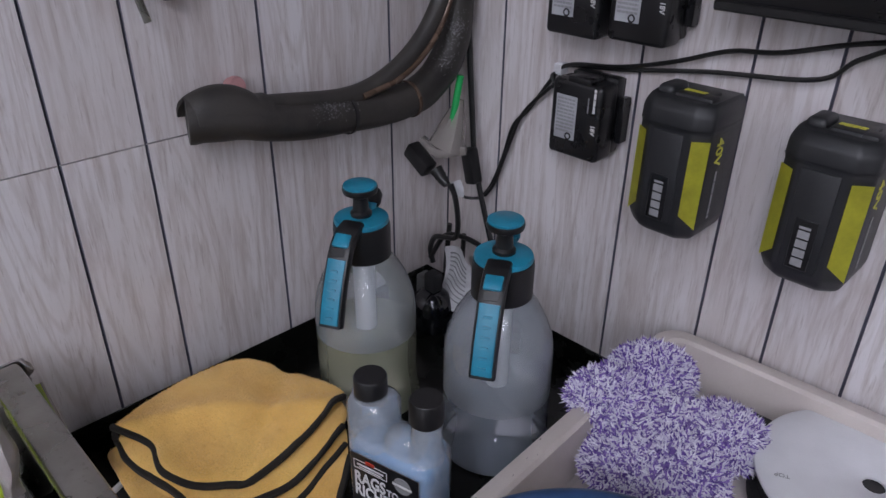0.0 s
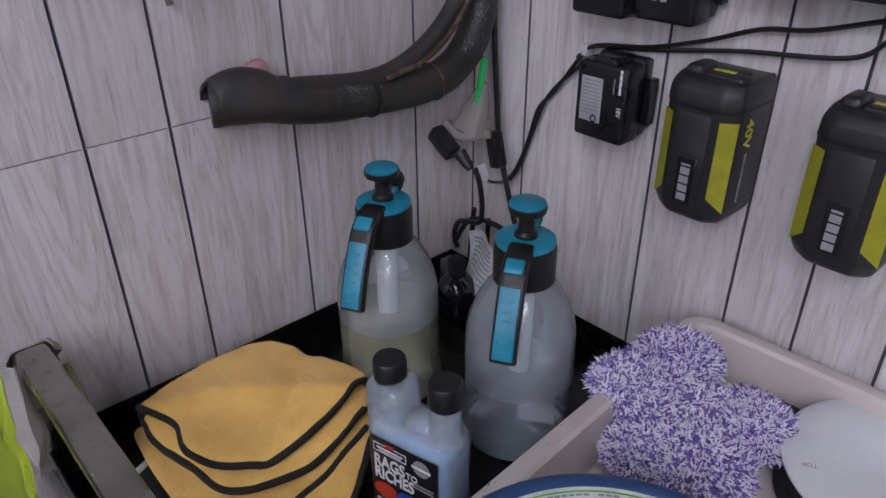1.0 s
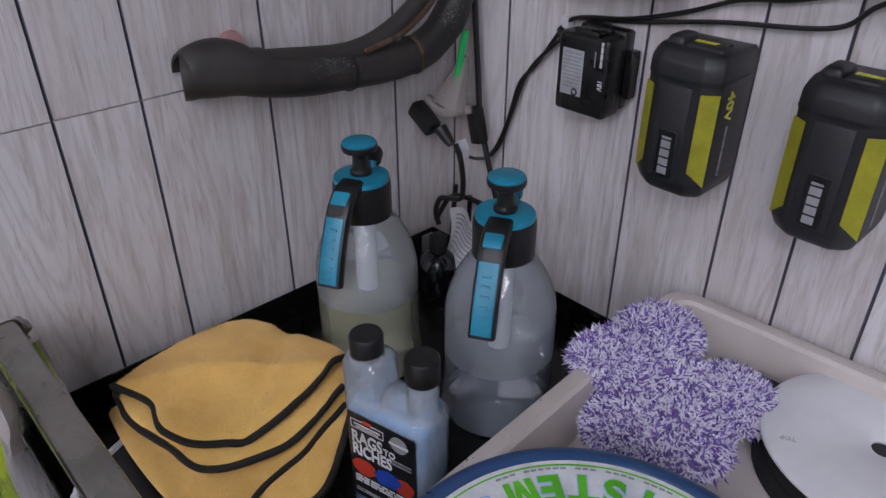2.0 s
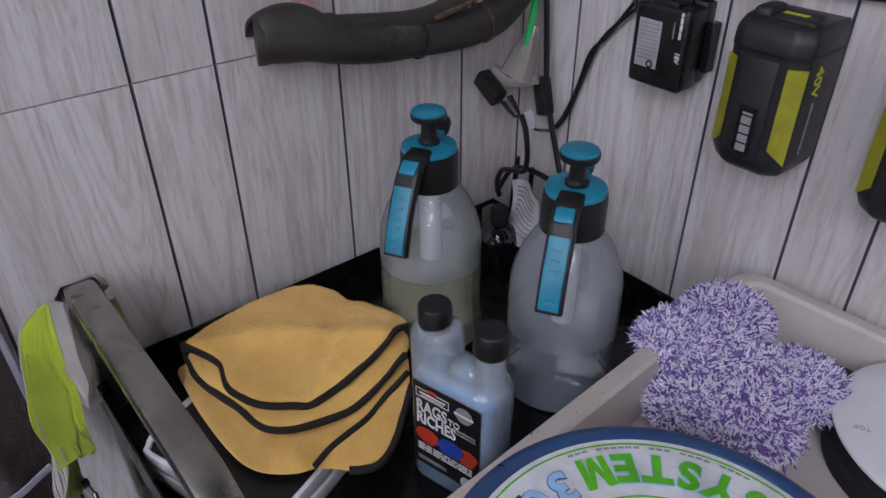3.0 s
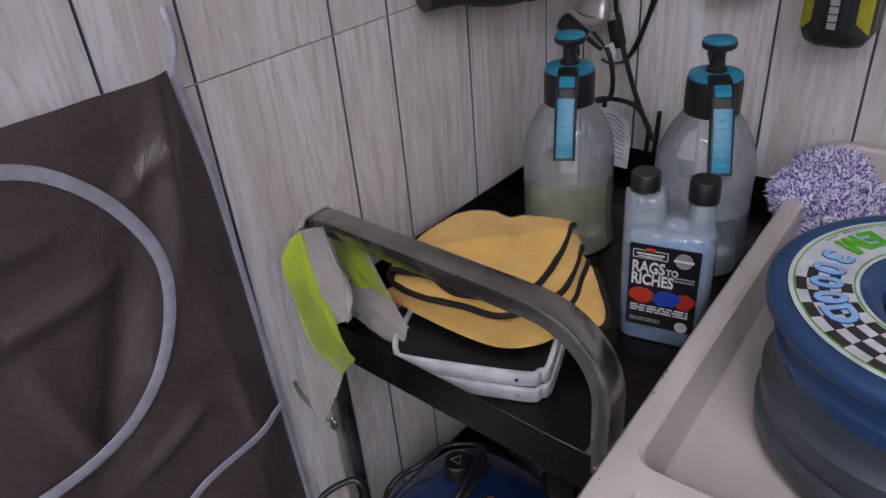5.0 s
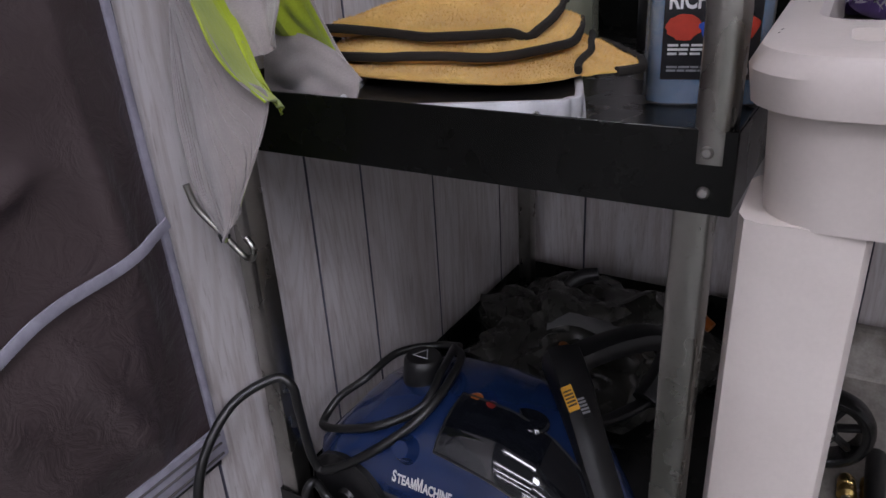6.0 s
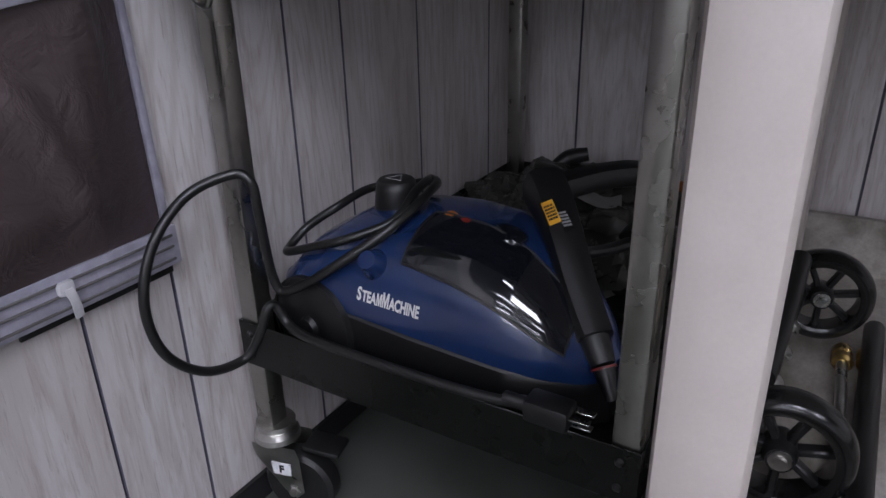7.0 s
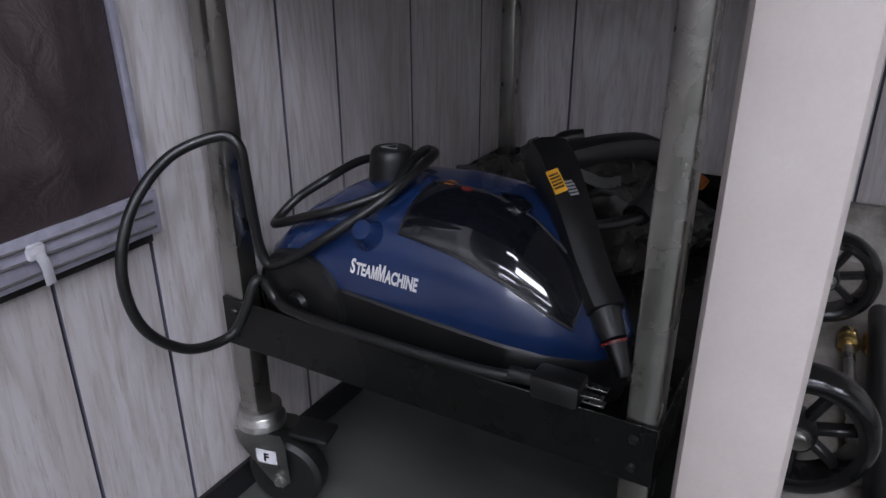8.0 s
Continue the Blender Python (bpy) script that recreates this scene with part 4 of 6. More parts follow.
def towel_layer(name, outline, middle, seed, rough=0.0025):
    """One folded layer: a cushion inside an outline, rounded at its edge; middle gives its centre height and half thickness."""
    edge = smooth_path([(x - 0.18, y + 0.49, 0) for x, y in outline] + [(outline[0][0] - 0.18, outline[0][1] + 0.49, 0)], 9)[:-1]
    ctr = sum(edge, Vector()) / len(edge)
    n = len(edge)
    b = bmesh.new()
    fractions = (0.12, 0.25, 0.38, 0.5, 0.61, 0.71, 0.79, 0.86, 0.915, 0.955, 0.982, 0.996)
    caps = []
    for side in (1, -1):
        rings_ = []
        for f in fractions:
            row = []
            for q in edge:
                p = ctr.lerp(q, f)
                mid, half = middle(p.x + 0.18, p.y - 0.49)
                z = mid + side * half * math.sqrt(max(0.0, 1 - f ** 9))
                if side > 0:
                    z += f * rough * (noise.noise(Vector((p.x * 26, p.y * 26, seed))) + 0.6 * noise.noise(Vector((p.x * 60, p.y * 60, seed + 3))))
                    z += 0.006 * (1 - f) * noise.noise(Vector((p.x * 13, p.y * 13, seed + 7)))
                row.append(b.verts.new((p.x, p.y, z)))
            rings_.append(row)
        mid, half = middle(ctr.x + 0.18, ctr.y - 0.49)
        tip = b.verts.new((ctr.x, ctr.y, mid + side * half + (0.006 * noise.noise(Vector((ctr.x * 13, ctr.y * 13, seed + 7))) if side > 0 else 0)))
        for k in range(n):
            b.faces.new((tip, rings_[0][k], rings_[0][(k + 1) % n]))
        for p, q in zip(rings_, rings_[1:]):
            for k in range(n):
                b.faces.new((p[k], q[k], q[(k + 1) % n], p[(k + 1) % n]))
        caps.append(rings_[-1])
    for k in range(n):
        b.faces.new((caps[0][k], caps[1][k], caps[1][(k + 1) % n], caps[0][(k + 1) % n]))
    bmesh.ops.recalc_face_normals(b, faces=b.faces[:])
    return part(name, b, M_TOWEL, towel)


def low_mid(x, y):
    base = towel_base(x)
    top = 0.050 - 0.006 * max(0.0, (x - 0.24) / 0.08) + 0.004 * math.exp(-(((x - 0.235) / 0.05) ** 2 + ((y + 0.43) / 0.05) ** 2))
    return (base + top) / 2, (top - base) / 2


def mid_mid(x, y):
    hump = 0.008 * math.exp(-(((x - 0.235) / 0.05) ** 2 + ((y + 0.42) / 0.05) ** 2))
    return 0.0575 + hump, 0.0085


def top_mid(x, y):
    y += 0.010 * noise.noise(Vector((x * 9, y * 9, 6.0)))
    crown = 0.012 * math.exp(-(((x - 0.13) / 0.07) ** 2 + ((y + 0.48) / 0.06) ** 2)) + 0.009 * math.exp(-(((x - 0.225) / 0.04) ** 2 + ((y + 0.415) / 0.05) ** 2))
    crease = -0.007 * math.exp(-((x + 0.9 * y + 0.235) / 0.016) ** 2) + 0.006 * math.exp(-((x - 0.7 * y - 0.50) / 0.018) ** 2)
    return 0.0725 + crown + crease, 0.0085


FRONT_TOP = ((0.082, -0.594), (0.130, -0.574), (0.178, -0.581), (0.222, -0.560), (0.244, -0.512), (0.236, -0.448), (0.216, -0.384))
FRONT_MID = ((0.080, -0.592), (0.124, -0.596), (0.184, -0.583), (0.235, -0.571), (0.258, -0.535), (0.264, -0.478), (0.240, -0.404))
towel_layer("lower_fold", ((0.064, -0.602), (0.135, -0.612), (0.222, -0.612), (0.262, -0.602), (0.288, -0.576), (0.298, -0.552), (0.322, -0.528), (0.329, -0.504), (0.314, -0.474), (0.262, -0.415), (0.20, -0.388), (0.09, -0.42), (0.058, -0.52)), low_mid, 2.0, 0.004)
towel_layer("middle_fold", FRONT_MID + ((0.200, -0.380), (0.110, -0.402), (0.066, -0.450), (0.062, -0.540)), mid_mid, 5.0)
towel_layer("upper_fold", FRONT_TOP + ((0.185, -0.378), (0.120, -0.402), (0.070, -0.432), (0.062, -0.500), (0.068, -0.565)), top_mid, 8.0)


def binding(pts, height, w=0.0072):
    """Woven tape wrapped round a layer's edge."""
    P = [Vector((q.x, q.y, height(q.x + 0.18, q.y - 0.49)[0])) for q in smooth_path([(x - 0.18, y + 0.49, 0) for x, y in pts], 10)]
    P = [p + Vector((0.0012 * noise.noise(p * 40), 0.0012 * noise.noise(p * 40 + Vector((3, 1, 2))), 0.0015 * noise.noise(p * 30))) for p in P]
    return sweep(P, rect(w, w * 1.05, 0.0026), curve=False, up=(0, 0, 1))


part("binding", binding(FRONT_TOP, top_mid), M_BIND, towel, "black woven binding")
part("binding", binding(FRONT_MID, mid_mid), M_BIND, towel, "black woven binding")
part("binding", binding(((0.066, -0.560), (0.072, -0.586), (0.082, -0.593)), lambda x, y: (0.064, 0)), M_BIND, towel, "black woven binding")
part("binding", binding(((0.296, -0.556), (0.287, -0.530), (0.278, -0.480), (0.254, -0.412)), lambda x, y: (low_mid(x, y)[0] + low_mid(x, y)[1] + 0.0015, 0), 0.0062), M_BIND, towel, "black woven binding")
part("binding", binding(((0.318, -0.532), (0.326, -0.520), (0.330, -0.503), (0.315, -0.473), (0.266, -0.416)), low_mid), M_BIND, towel, "black woven binding")

# fuzz of the terry loops on the near edges
fuzz_v, fuzz_f = [], []
frng = random.Random(8)
for o in [o for o in towel.children if o.name.startswith(("lower", "middle", "upper"))]:
    vs = o.data.vertices
    for f in o.data.polygons:
        if f.normal.z < 0.02:
            continue
        ids = list(f.vertices)
        for _ in range(int(f.area * 420000 + frng.random())):
            w = [frng.random() ** 2 + 0.01 for _ in ids]
            p = sum((vs[i].co * k for i, k in zip(ids, w)), Vector()) / sum(w)
            nrm = f.normal
            l = nrm * frng.uniform(0.0008, 0.0019) + Vector((frng.gauss(0, 1), frng.gauss(0, 1), frng.gauss(0, 0.5))) * 0.0007
            s_ = Vector((frng.gauss(0, 1), frng.gauss(0, 1), 0)).normalized() * 0.0005
            i0 = len(fuzz_v)
            fuzz_v += [p - s_ - nrm * 0.001, p + s_ - nrm * 0.001, p + l]
            fuzz_f.append((i0, i0 + 1, i0 + 2))
me = bpy.data.meshes.new("terry_nap")
me.from_pydata(fuzz_v, [], fuzz_f)
me.materials.append(M_TOWEL)
ob = new("terry_nap", me)
ob.parent = towel
tagged(ob, "short terry nap", kind="stuff")

# ---------- white framed panels under the towel ----------
def rounded_plate(x0, y0, x1, y1, r, z0, z1):
    b = bmesh.new()
    pts = []
    for cx, cy, a0 in ((x1 - r, y1 - r, 0), (x0 + r, y1 - r, 90), (x0 + r, y0 + r, 180), (x1 - r, y0 + r, 270)):
        pts += [(cx + r * math.cos(radians(a0 + d)), cy + r * math.sin(radians(a0 + d))) for d in range(0, 91, 15)]
    lo, hi = [b.verts.new((x, y, z0)) for x, y in pts], [b.verts.new((x, y, z1)) for x, y in pts]
    b.faces.new(lo[::-1])
    b.faces.new(hi)
    for k in range(len(pts)):
        j = (k + 1) % len(pts)
        b.faces.new((lo[k], lo[j], hi[j], hi[k]))
    return b



for k in range(2):
    e = thing("framed_panel", (0.1930, -0.5700, TRAYZ + 0.0005 + 0.0195 * k), "flat black panel with a white rounded frame, lying under the towel", "panel", "framed panels", rz=22 + k)
    W, D, H_ = 0.206, 0.190, 0.0185
    x0, x1, y0, y1 = -W / 2 + 0.018, W / 2 + 0.004 - 0.003 * k, -D / 2 + 0.004 + 0.002 * k, D / 2
    ctr = [(x0 + 0.004, y0 + 0.032), (x0 + 0.0125, y0 + 0.0125), (x0 + 0.032, y0 + 0.004), (x1 - 0.032, y0 + 0.004), (x1 - 0.0125, y0 + 0.0125), (x1 - 0.004, y0 + 0.032), (x1 - 0.004, y1 - 0.032), (x1 - 0.0125, y1 - 0.0125), (x1 - 0.032, y1 - 0.004), (x0 + 0.032, y1 - 0.004), (x0 + 0.0125, y1 - 0.0125), (x0 + 0.004, y1 - 0.032), (x0 + 0.004, y0 + 0.032)]
    part("frame", sweep([(x, y, H_ / 2) for x, y in ctr], rect(0.0065, H_, 0.0026), 8, up=(0, 0, 1)), M_WHITE, e, "white painted frame")
    part("panel", rounded_plate(x0 + 0.0055, y0 + 0.0055, x1 - 0.0055, y1 - 0.0055, 0.024, 0.002, 0.014), M_BLKPL, e)
    part("screw", lathe([(0, 0.0016), (0.0022, 0.0010), (0.0026, 0)], 12, m=pose(x1 - 0.035, y0 + 0.0002, H_ / 2, 90)), M_BRIGHT, e)

# ---------- lime and grey cloth on the handle ----------
cloth = thing("microfibre_cloth", (0.055, -0.69, 0.60), "two-sided lime and grey microfibre cloth hung over the cart's handle", "cloth")


def hang(name, rows_in, mat, folds, depth, seed, thick=0.0016, nu=22, behind=None):
    """A fall of cloth through rows of points, each row from its left edge to its right, with folds across."""
    lines = [smooth_path(r, 12) for r in rows_in]
    cols = []
    for i in range(nu + 1):
        u = i / nu
        cols.append(smooth_path([ln[round(u * (len(ln) - 1))] for ln in lines], 8))
    grid = []
    for j in range(len(cols[0])):
        v = j / (len(cols[0]) - 1)
        row = []
        for i in range(nu + 1):
            u = i / nu
            amp = depth * (0.15 + v) * math.sin(u * folds * math.pi + seed + 1.2 * v) + 0.012 * v * noise.noise(Vector((u * 3.5, v * 4, seed)))
            row.append(cols[i][j] + Vector((0.35, -0.93, 0)) * amp - Vector((0.055, -0.69, 0.60)))
        grid.append(row)
    ob = part(name, sheet(grid, thick), mat if behind is None else [mat, behind], cloth)
    if behind is not None:
        half = (len(grid) - 1) * nu
        facing = sum(f.normal.dot(Vector((0.45, 0.85, -0.1))) for f in ob.data.polygons[:half])
        for f in ob.data.polygons:
            f.material_index = int((f.index < half) == (facing < 0))
    return ob


hang("grey_fall", (((0.046, -0.698, 0.792), (0.056, -0.706, 0.800)), ((0.026, -0.700, 0.745), (0.046, -0.716, 0.762), (0.064, -0.729, 0.783)), ((0.010, -0.702, 0.665), (0.058, -0.726, 0.692), (0.098, -0.743, 0.743)),
                   ((0.024, -0.712, 0.618), (0.075, -0.738, 0.640), (0.126, -0.746, 0.702)), ((0.050, -0.724, 0.582), (0.095, -0.748, 0.604), (0.150, -0.744, 0.684)), ((0.062, -0.728, 0.566), (0.090, -0.750, 0.574), (0.122, -0.760, 0.612))), M_GREEN, 3.2, 0.007, 0.4, nu=44, behind=M_GREY)
hang("lime_fall", (((0.056, -0.706, 0.802), (0.066, -0.698, 0.812)), ((0.064, -0.729, 0.785), (0.070, -0.714, 0.780), (0.074, -0.700, 0.776)), ((0.098, -0.743, 0.745), (0.090, -0.722, 0.742), (0.089, -0.702, 0.740)),
                   ((0.126, -0.746, 0.704), (0.114, -0.724, 0.702), (0.108, -0.704, 0.702)), ((0.152, -0.744, 0.686), (0.140, -0.724, 0.676), (0.130, -0.706, 0.668))), M_GREEN, 2.0, 0.006, 1.0, nu=34)
hang("grey_middle_fall", (((0.066, -0.699, 0.812), (0.092, -0.690, 0.820)), ((0.073, -0.701, 0.776), (0.092, -0.688, 0.778), (0.110, -0.694, 0.780)), ((0.088, -0.703, 0.742), (0.108, -0.690, 0.744), (0.131, -0.696, 0.750)), ((0.106, -0.705, 0.706), (0.114, -0.698, 0.708), (0.121, -0.699, 0.716))), M_GREY, 2.0, 0.005, 0.6)
hang("lime_back_fall", (((0.050, -0.650, 0.778), (0.088, -0.646, 0.802)), ((0.060, -0.645, 0.742), (0.080, -0.643, 0.748), (0.104, -0.641, 0.748)), ((0.068, -0.643, 0.712), (0.098, -0.640, 0.710), (0.128, -0.638, 0.698))), M_GREEN, 1.2, 0.003, 0.3)
hang("grey_back_fall", (((0.066, -0.644, 0.714), (0.098, -0.641, 0.712), (0.128, -0.639, 0.700)), ((0.060, -0.650, 0.688), (0.104, -0.650, 0.690), (0.150, -0.642, 0.678)), ((0.056, -0.650, 0.662), (0.100, -0.652, 0.656), (0.142, -0.643, 0.652))), M_GREY, 1.6, 0.004, 2.0)
arc = [(0.0835 - 0.0545 * math.cos(radians(a)), 0.770 + 0.0545 * math.sin(radians(a))) for a in (18, 32, 46, 60)]
hang("saddle", tuple(tuple((x + dx, y, z + dz) for x, z in arc) for y, dx, dz in ((-0.692, 0.004, -0.006), (-0.684, 0.0, 0.0), (-0.668, 0.0, 0.0), (-0.650, 0.0, 0.0), (-0.644, 0.008, -0.010))), M_GREY, 0.0, 0.0, 0.0)
for pts in (((0.055, -0.707, 0.803), (0.064, -0.731, 0.786), (0.098, -0.745, 0.746), (0.127, -0.748, 0.704), (0.153, -0.746, 0.686)), ((0.088, -0.645, 0.803), (0.105, -0.640, 0.748), (0.129, -0.637, 0.698), (0.151, -0.641, 0.678))):
    part("hem", tube([(x - 0.055, y + 0.69, z - 0.60) for x, y, z in pts], 0.0014, 8, 6), M_GREY, cloth)
hook = thing("snap_hook", (0.078, -0.726, 0.556), "small dark metal snap hook hanging below the cloth", "hook")
part("hook_body", tube([(-0.035, -0.012, 0.055), (-0.030, -0.010, 0.035), (-0.012, -0.004, 0.012), (0.0, 0, -0.004), (0.010, 0, -0.006), (0.014, 0, 0.004), (0.008, 0, 0.012)], 0.0028), M_STEEL, hook)
part("swivel", lathe([(0, 0.006), (0.004, 0.005), (0.005, 0.0), (0.004, -0.005), (0, -0.006)], 16, m=Matrix.Translation((-0.012, -0.004, 0.012))), M_RUBBER, hook)


# ---------- vinyl sheet on the wall ----------
tarp = thing("vinyl_sheet", (0.0, -1.2, 0.0), "dark brown vinyl sheet with pale welts, pinned over the boards", "vinyl sheet")
TY0, TY1, TZ0, TZ1 = -2.2, -0.752, 0.340, 1.003


# folds and creases: start, end, half-width, height
CREASES = (((-0.785, 1.00), (-0.825, 0.80), 0.020, 0.012), ((-1.05, 0.835), (-0.868, 0.842), 0.016, 0.008), ((-0.858, 0.86), (-0.960, 0.64), 0.030, -0.014), ((-0.985, 0.80), (-0.950, 0.65), 0.018, 0.007),
           ((-0.935, 0.615), (-0.845, 0.655), 0.016, 0.008), ((-0.850, 0.905), (-0.800, 0.94), 0.014, 0.007), ((-1.02, 0.60), (-0.90, 0.46), 0.026, 0.009), ((-0.80, 0.66), (-0.775, 0.46), 0.016, 0.008),
           ((-0.86, 0.52), (-0.80, 0.38), 0.020, 0.007), ((-1.10, 0.52), (-0.95, 0.40), 0.022, 0.008), ((-1.12, 0.93), (-0.93, 0.90), 0.018, 0.006), ((-0.905, 0.74), (-0.83, 0.70), 0.010, 0.004))


def tarp_x(y, z):
    fold = 0.016 * noise.noise(Vector((y * 3.2 + z * 1.6, z * 1.8, 3.0))) + 0.006 * noise.noise(Vector((y * 8 - z * 4, z * 4 + y * 2, 9.0))) + 0.003 * noise.noise(Vector((y * 19 + z * 9, z * 13, 2.0)))
    for (y0, z0), (y1, z1), half, high in CREASES:
        dy, dz = y1 - y0, z1 - z0
        ll = math.hypot(dy, dz)
        along = ((y - y0) * dy + (z - z0) * dz) / ll / ll
        across = abs((y - y0) * dz - (z - z0) * dy) / ll / half
        if -0.2 < along < 1.2 and across < 2.2:
            ends = min(1.0, max(0.0, min(along + 0.2, 1.2 - along) / 0.5))
            ends = ends * ends * (3 - 2 * ends)
            fold += high * ends * math.exp(-2.2 * across * across)
    near = min(1, (TY1 + 0.01 - y) / 0.06)
    foot = min(1.0, max(0.0, (z - TZ0) / 0.07))
    return 0.005 + max(0, 0.022 + fold) * max(0, near) * (0.15 + 0.85 * foot)


rows = []
for j in range(121):
    z = TZ0 + (TZ1 - TZ0) * j / 120
    row = []
    for i in range(241):
        u = i / 240
        right = TY1 + 0.012 * (TZ1 - z) / (TZ1 - TZ0) - 0.020 * max(0, (z - 0.85) / 0.15)
        y = TY0 + (right - TY0) * (u ** 0.7)
        row.append((tarp_x(y, z), y + 1.2, z))
    rows.append(row)
part("sheet", sheet(rows, 0.0012), M_TARP, tarp)


def welt(pts, w, name="welt", mat=None):
    line = [(p[0], p[1]) for p in smooth_path([(a, b, 0) for a, b in pts], 12)]
    P = [Vector((tarp_x(y, z) + 0.0024, y + 1.2, z)) for y, z in line]
    X = [max(q.x for q in P[max(0, k - 5):k + 6]) for k in range(len(P))]
    X = [sum(X[max(0, k - 5):k + 6]) / len(X[max(0, k - 5):k + 6]) for k in range(len(X))]
    P = [Vector((x, q.y, q.z)) for x, q in zip(X, P)]
    return part(name, sweep(P, rect(w, 0.0022, 0.0008), curve=False, up=(1, 0, 0)), mat or M_TAPE, tarp, "pale translucent welt")


welt(((-1.30, 0.955), (-1.10, 0.975), (-0.98, 0.978), (-0.915, 0.962), (-0.862, 0.905), (-0.838, 0.83), (-0.862, 0.755), (-0.92, 0.690), (-0.99, 0.668), (-1.10, 0.672), (-1.30, 0.70)), 0.013)
welt(((-1.20, 0.415), (-1.05, 0.470), (-0.93, 0.528), (-0.86, 0.558), (-0.80, 0.568), (-0.752, 0.582)), 0.010)
part("edge_welt", sweep([(0.009, TY1 + 1.2 - 0.016 + 0.006, TZ1 - 0.01), (0.009, TY1 + 1.2 + 0.002, 0.85), (0.009, TY1 + 1.2 + 0.008, 0.60), (0.009, TY1 + 1.2 + 0.013, TZ0)], rect(0.007, 0.005, 0.001), 8, up=(1, 0, 0)), M_TAPE, tarp)
zb = part("zip_tape", sweep([(0.0125, TY1 + 1.2 + 0.018, TZ0 + 0.006), (0.0125, TY1 + 1.2 - 0.2, TZ0 + 0.004), (0.0125, TY0 + 1.2, TZ0 + 0.002)], rect(0.036, 0.004, 0.001), 6, up=(1, 0, 0)), M_TAPE, tarp, "grey zip tape along the hem")
for dz in (-0.012, 0.0, 0.010):
    part("zip_line", sweep([(0.0155, TY1 + 1.2 + 0.012, TZ0 + 0.006 + dz), (0.0155, TY1 + 1.2 - 0.2, TZ0 + 0.004 + dz), (0.0155, TY0 + 1.2, TZ0 + 0.002 + dz)], rect(0.0022, 0.002, 0.0005), 6, up=(1, 0, 0)), M_SCUFF, zb)
part("hem_strip", box((0.0065, TY1 + 1.2 - 0.13, TZ0 - 0.021), (0.0095, TY1 + 1.2 + 0.012, TZ0 - 0.0125), 0.0008, 1), M_RUBBER, tarp, "black hem strip under the zip tape")
zp = part("zip_slider", box((0.013, -0.850 + 1.2, 0.344), (0.020, -0.836 + 1.2, 0.356), 0.003), M_ZIPW, tarp, "white plastic zip slider")
part("zip_pull", sweep([(0.020, -0.843 + 1.2, 0.350), (0.022, -0.841 + 1.2, 0.340), (0.020, -0.839 + 1.2, 0.324)], rect(0.0078, 0.0024, 0.0010), 6, up=(1, 0, 0)), M_ZIPW, zp)
part("pin_cord", tube([(0.012, TY1 + 1.2 - 0.012, TZ1 - 0.004), (0.014, TY1 + 1.2 - 0.004, TZ1 + 0.022), (0.004, TY1 + 1.2, TZ1 + 0.05)], 0.004, 8, 8), M_TAPE, tarp)


# ---------- foam-wrapped pipes on the wall ----------
pipes = thing("insulated_pipes", (0.0, -0.25, 1.0), "pair of pipes in dusty black foam insulation along the wall", "pipe")


def off_pipe(pts):
    return [(x, y + 0.25, z - 1.0) for x, y, z in pts]


mainp = off_pipe(((0.026, -0.428, 1.000), (0.034, -0.408, 0.999), (0.044, -0.370, 0.994), (0.048, -0.315, 0.980), (0.048, -0.228, 0.970), (0.050, -0.135, 0.968), (0.050, -0.085, 0.985), (0.048, -0.050, 1.020), (0.046, -0.036, 1.075), (0.044, -0.034, 1.15), (0.044, -0.034, 1.45)))
part("main_insulation", tube(mainp, 0.0235, 10, 22, scale=lambda t: 1.10 - 0.10 * min(1, t * 5) + 0.015 * math.sin(t * 60)), M_FOAM, pipes, "thick black foam sleeve")
thin = off_pipe(((0.044, -0.370, 1.008), (0.046, -0.320, 1.001), (0.050, -0.228, 0.992), (0.054, -0.165, 1.008), (0.056, -0.110, 1.045), (0.054, -0.072, 1.095), (0.050, -0.050, 1.16), (0.050, -0.045, 1.45)))
part("thin_insulation", tube(thin, 0.0125, 10, 16), M_FOAM, pipes)
part("bare_pipe", tube(off_pipe(((0.062, -0.215, 0.992), (0.066, -0.150, 1.008), (0.068, -0.100, 1.045), (0.064, -0.065, 1.095), (0.060, -0.045, 1.16), (0.060, -0.040, 1.45))), 0.0042, 10, 10), M_COPPER, pipes, "bare brown copper pipe")
flap = []
for k in range(25):
    f = k / 24
    hump = 0.014 * math.sin(math.pi * min(1.0, f / 0.86)) ** 0.7
    flap.append([(0.029 + 0.016 * f + 0.0262 * math.cos(radians(a)), -0.428 + 0.086 * f + 0.25, -0.001 - 0.006 * f + (0.0252 + hump) * math.sin(radians(a))) for a in range(4, 180, 6)])
part("flap", sheet(flap, 0.0035), M_FOAM, pipes, "slit open end of the foam sleeve")
part("pink_plug", lathe([(0, 0.012), (0.009, 0.010), (0.012, 0.004), (0.012, -0.006), (0, -0.006)], 16, m=pose(0.010, -0.358 + 0.25, 1.021 - 1.0, 0, 70, 0)), M_PINK, pipes, "dusty pink plug in the wall hole")
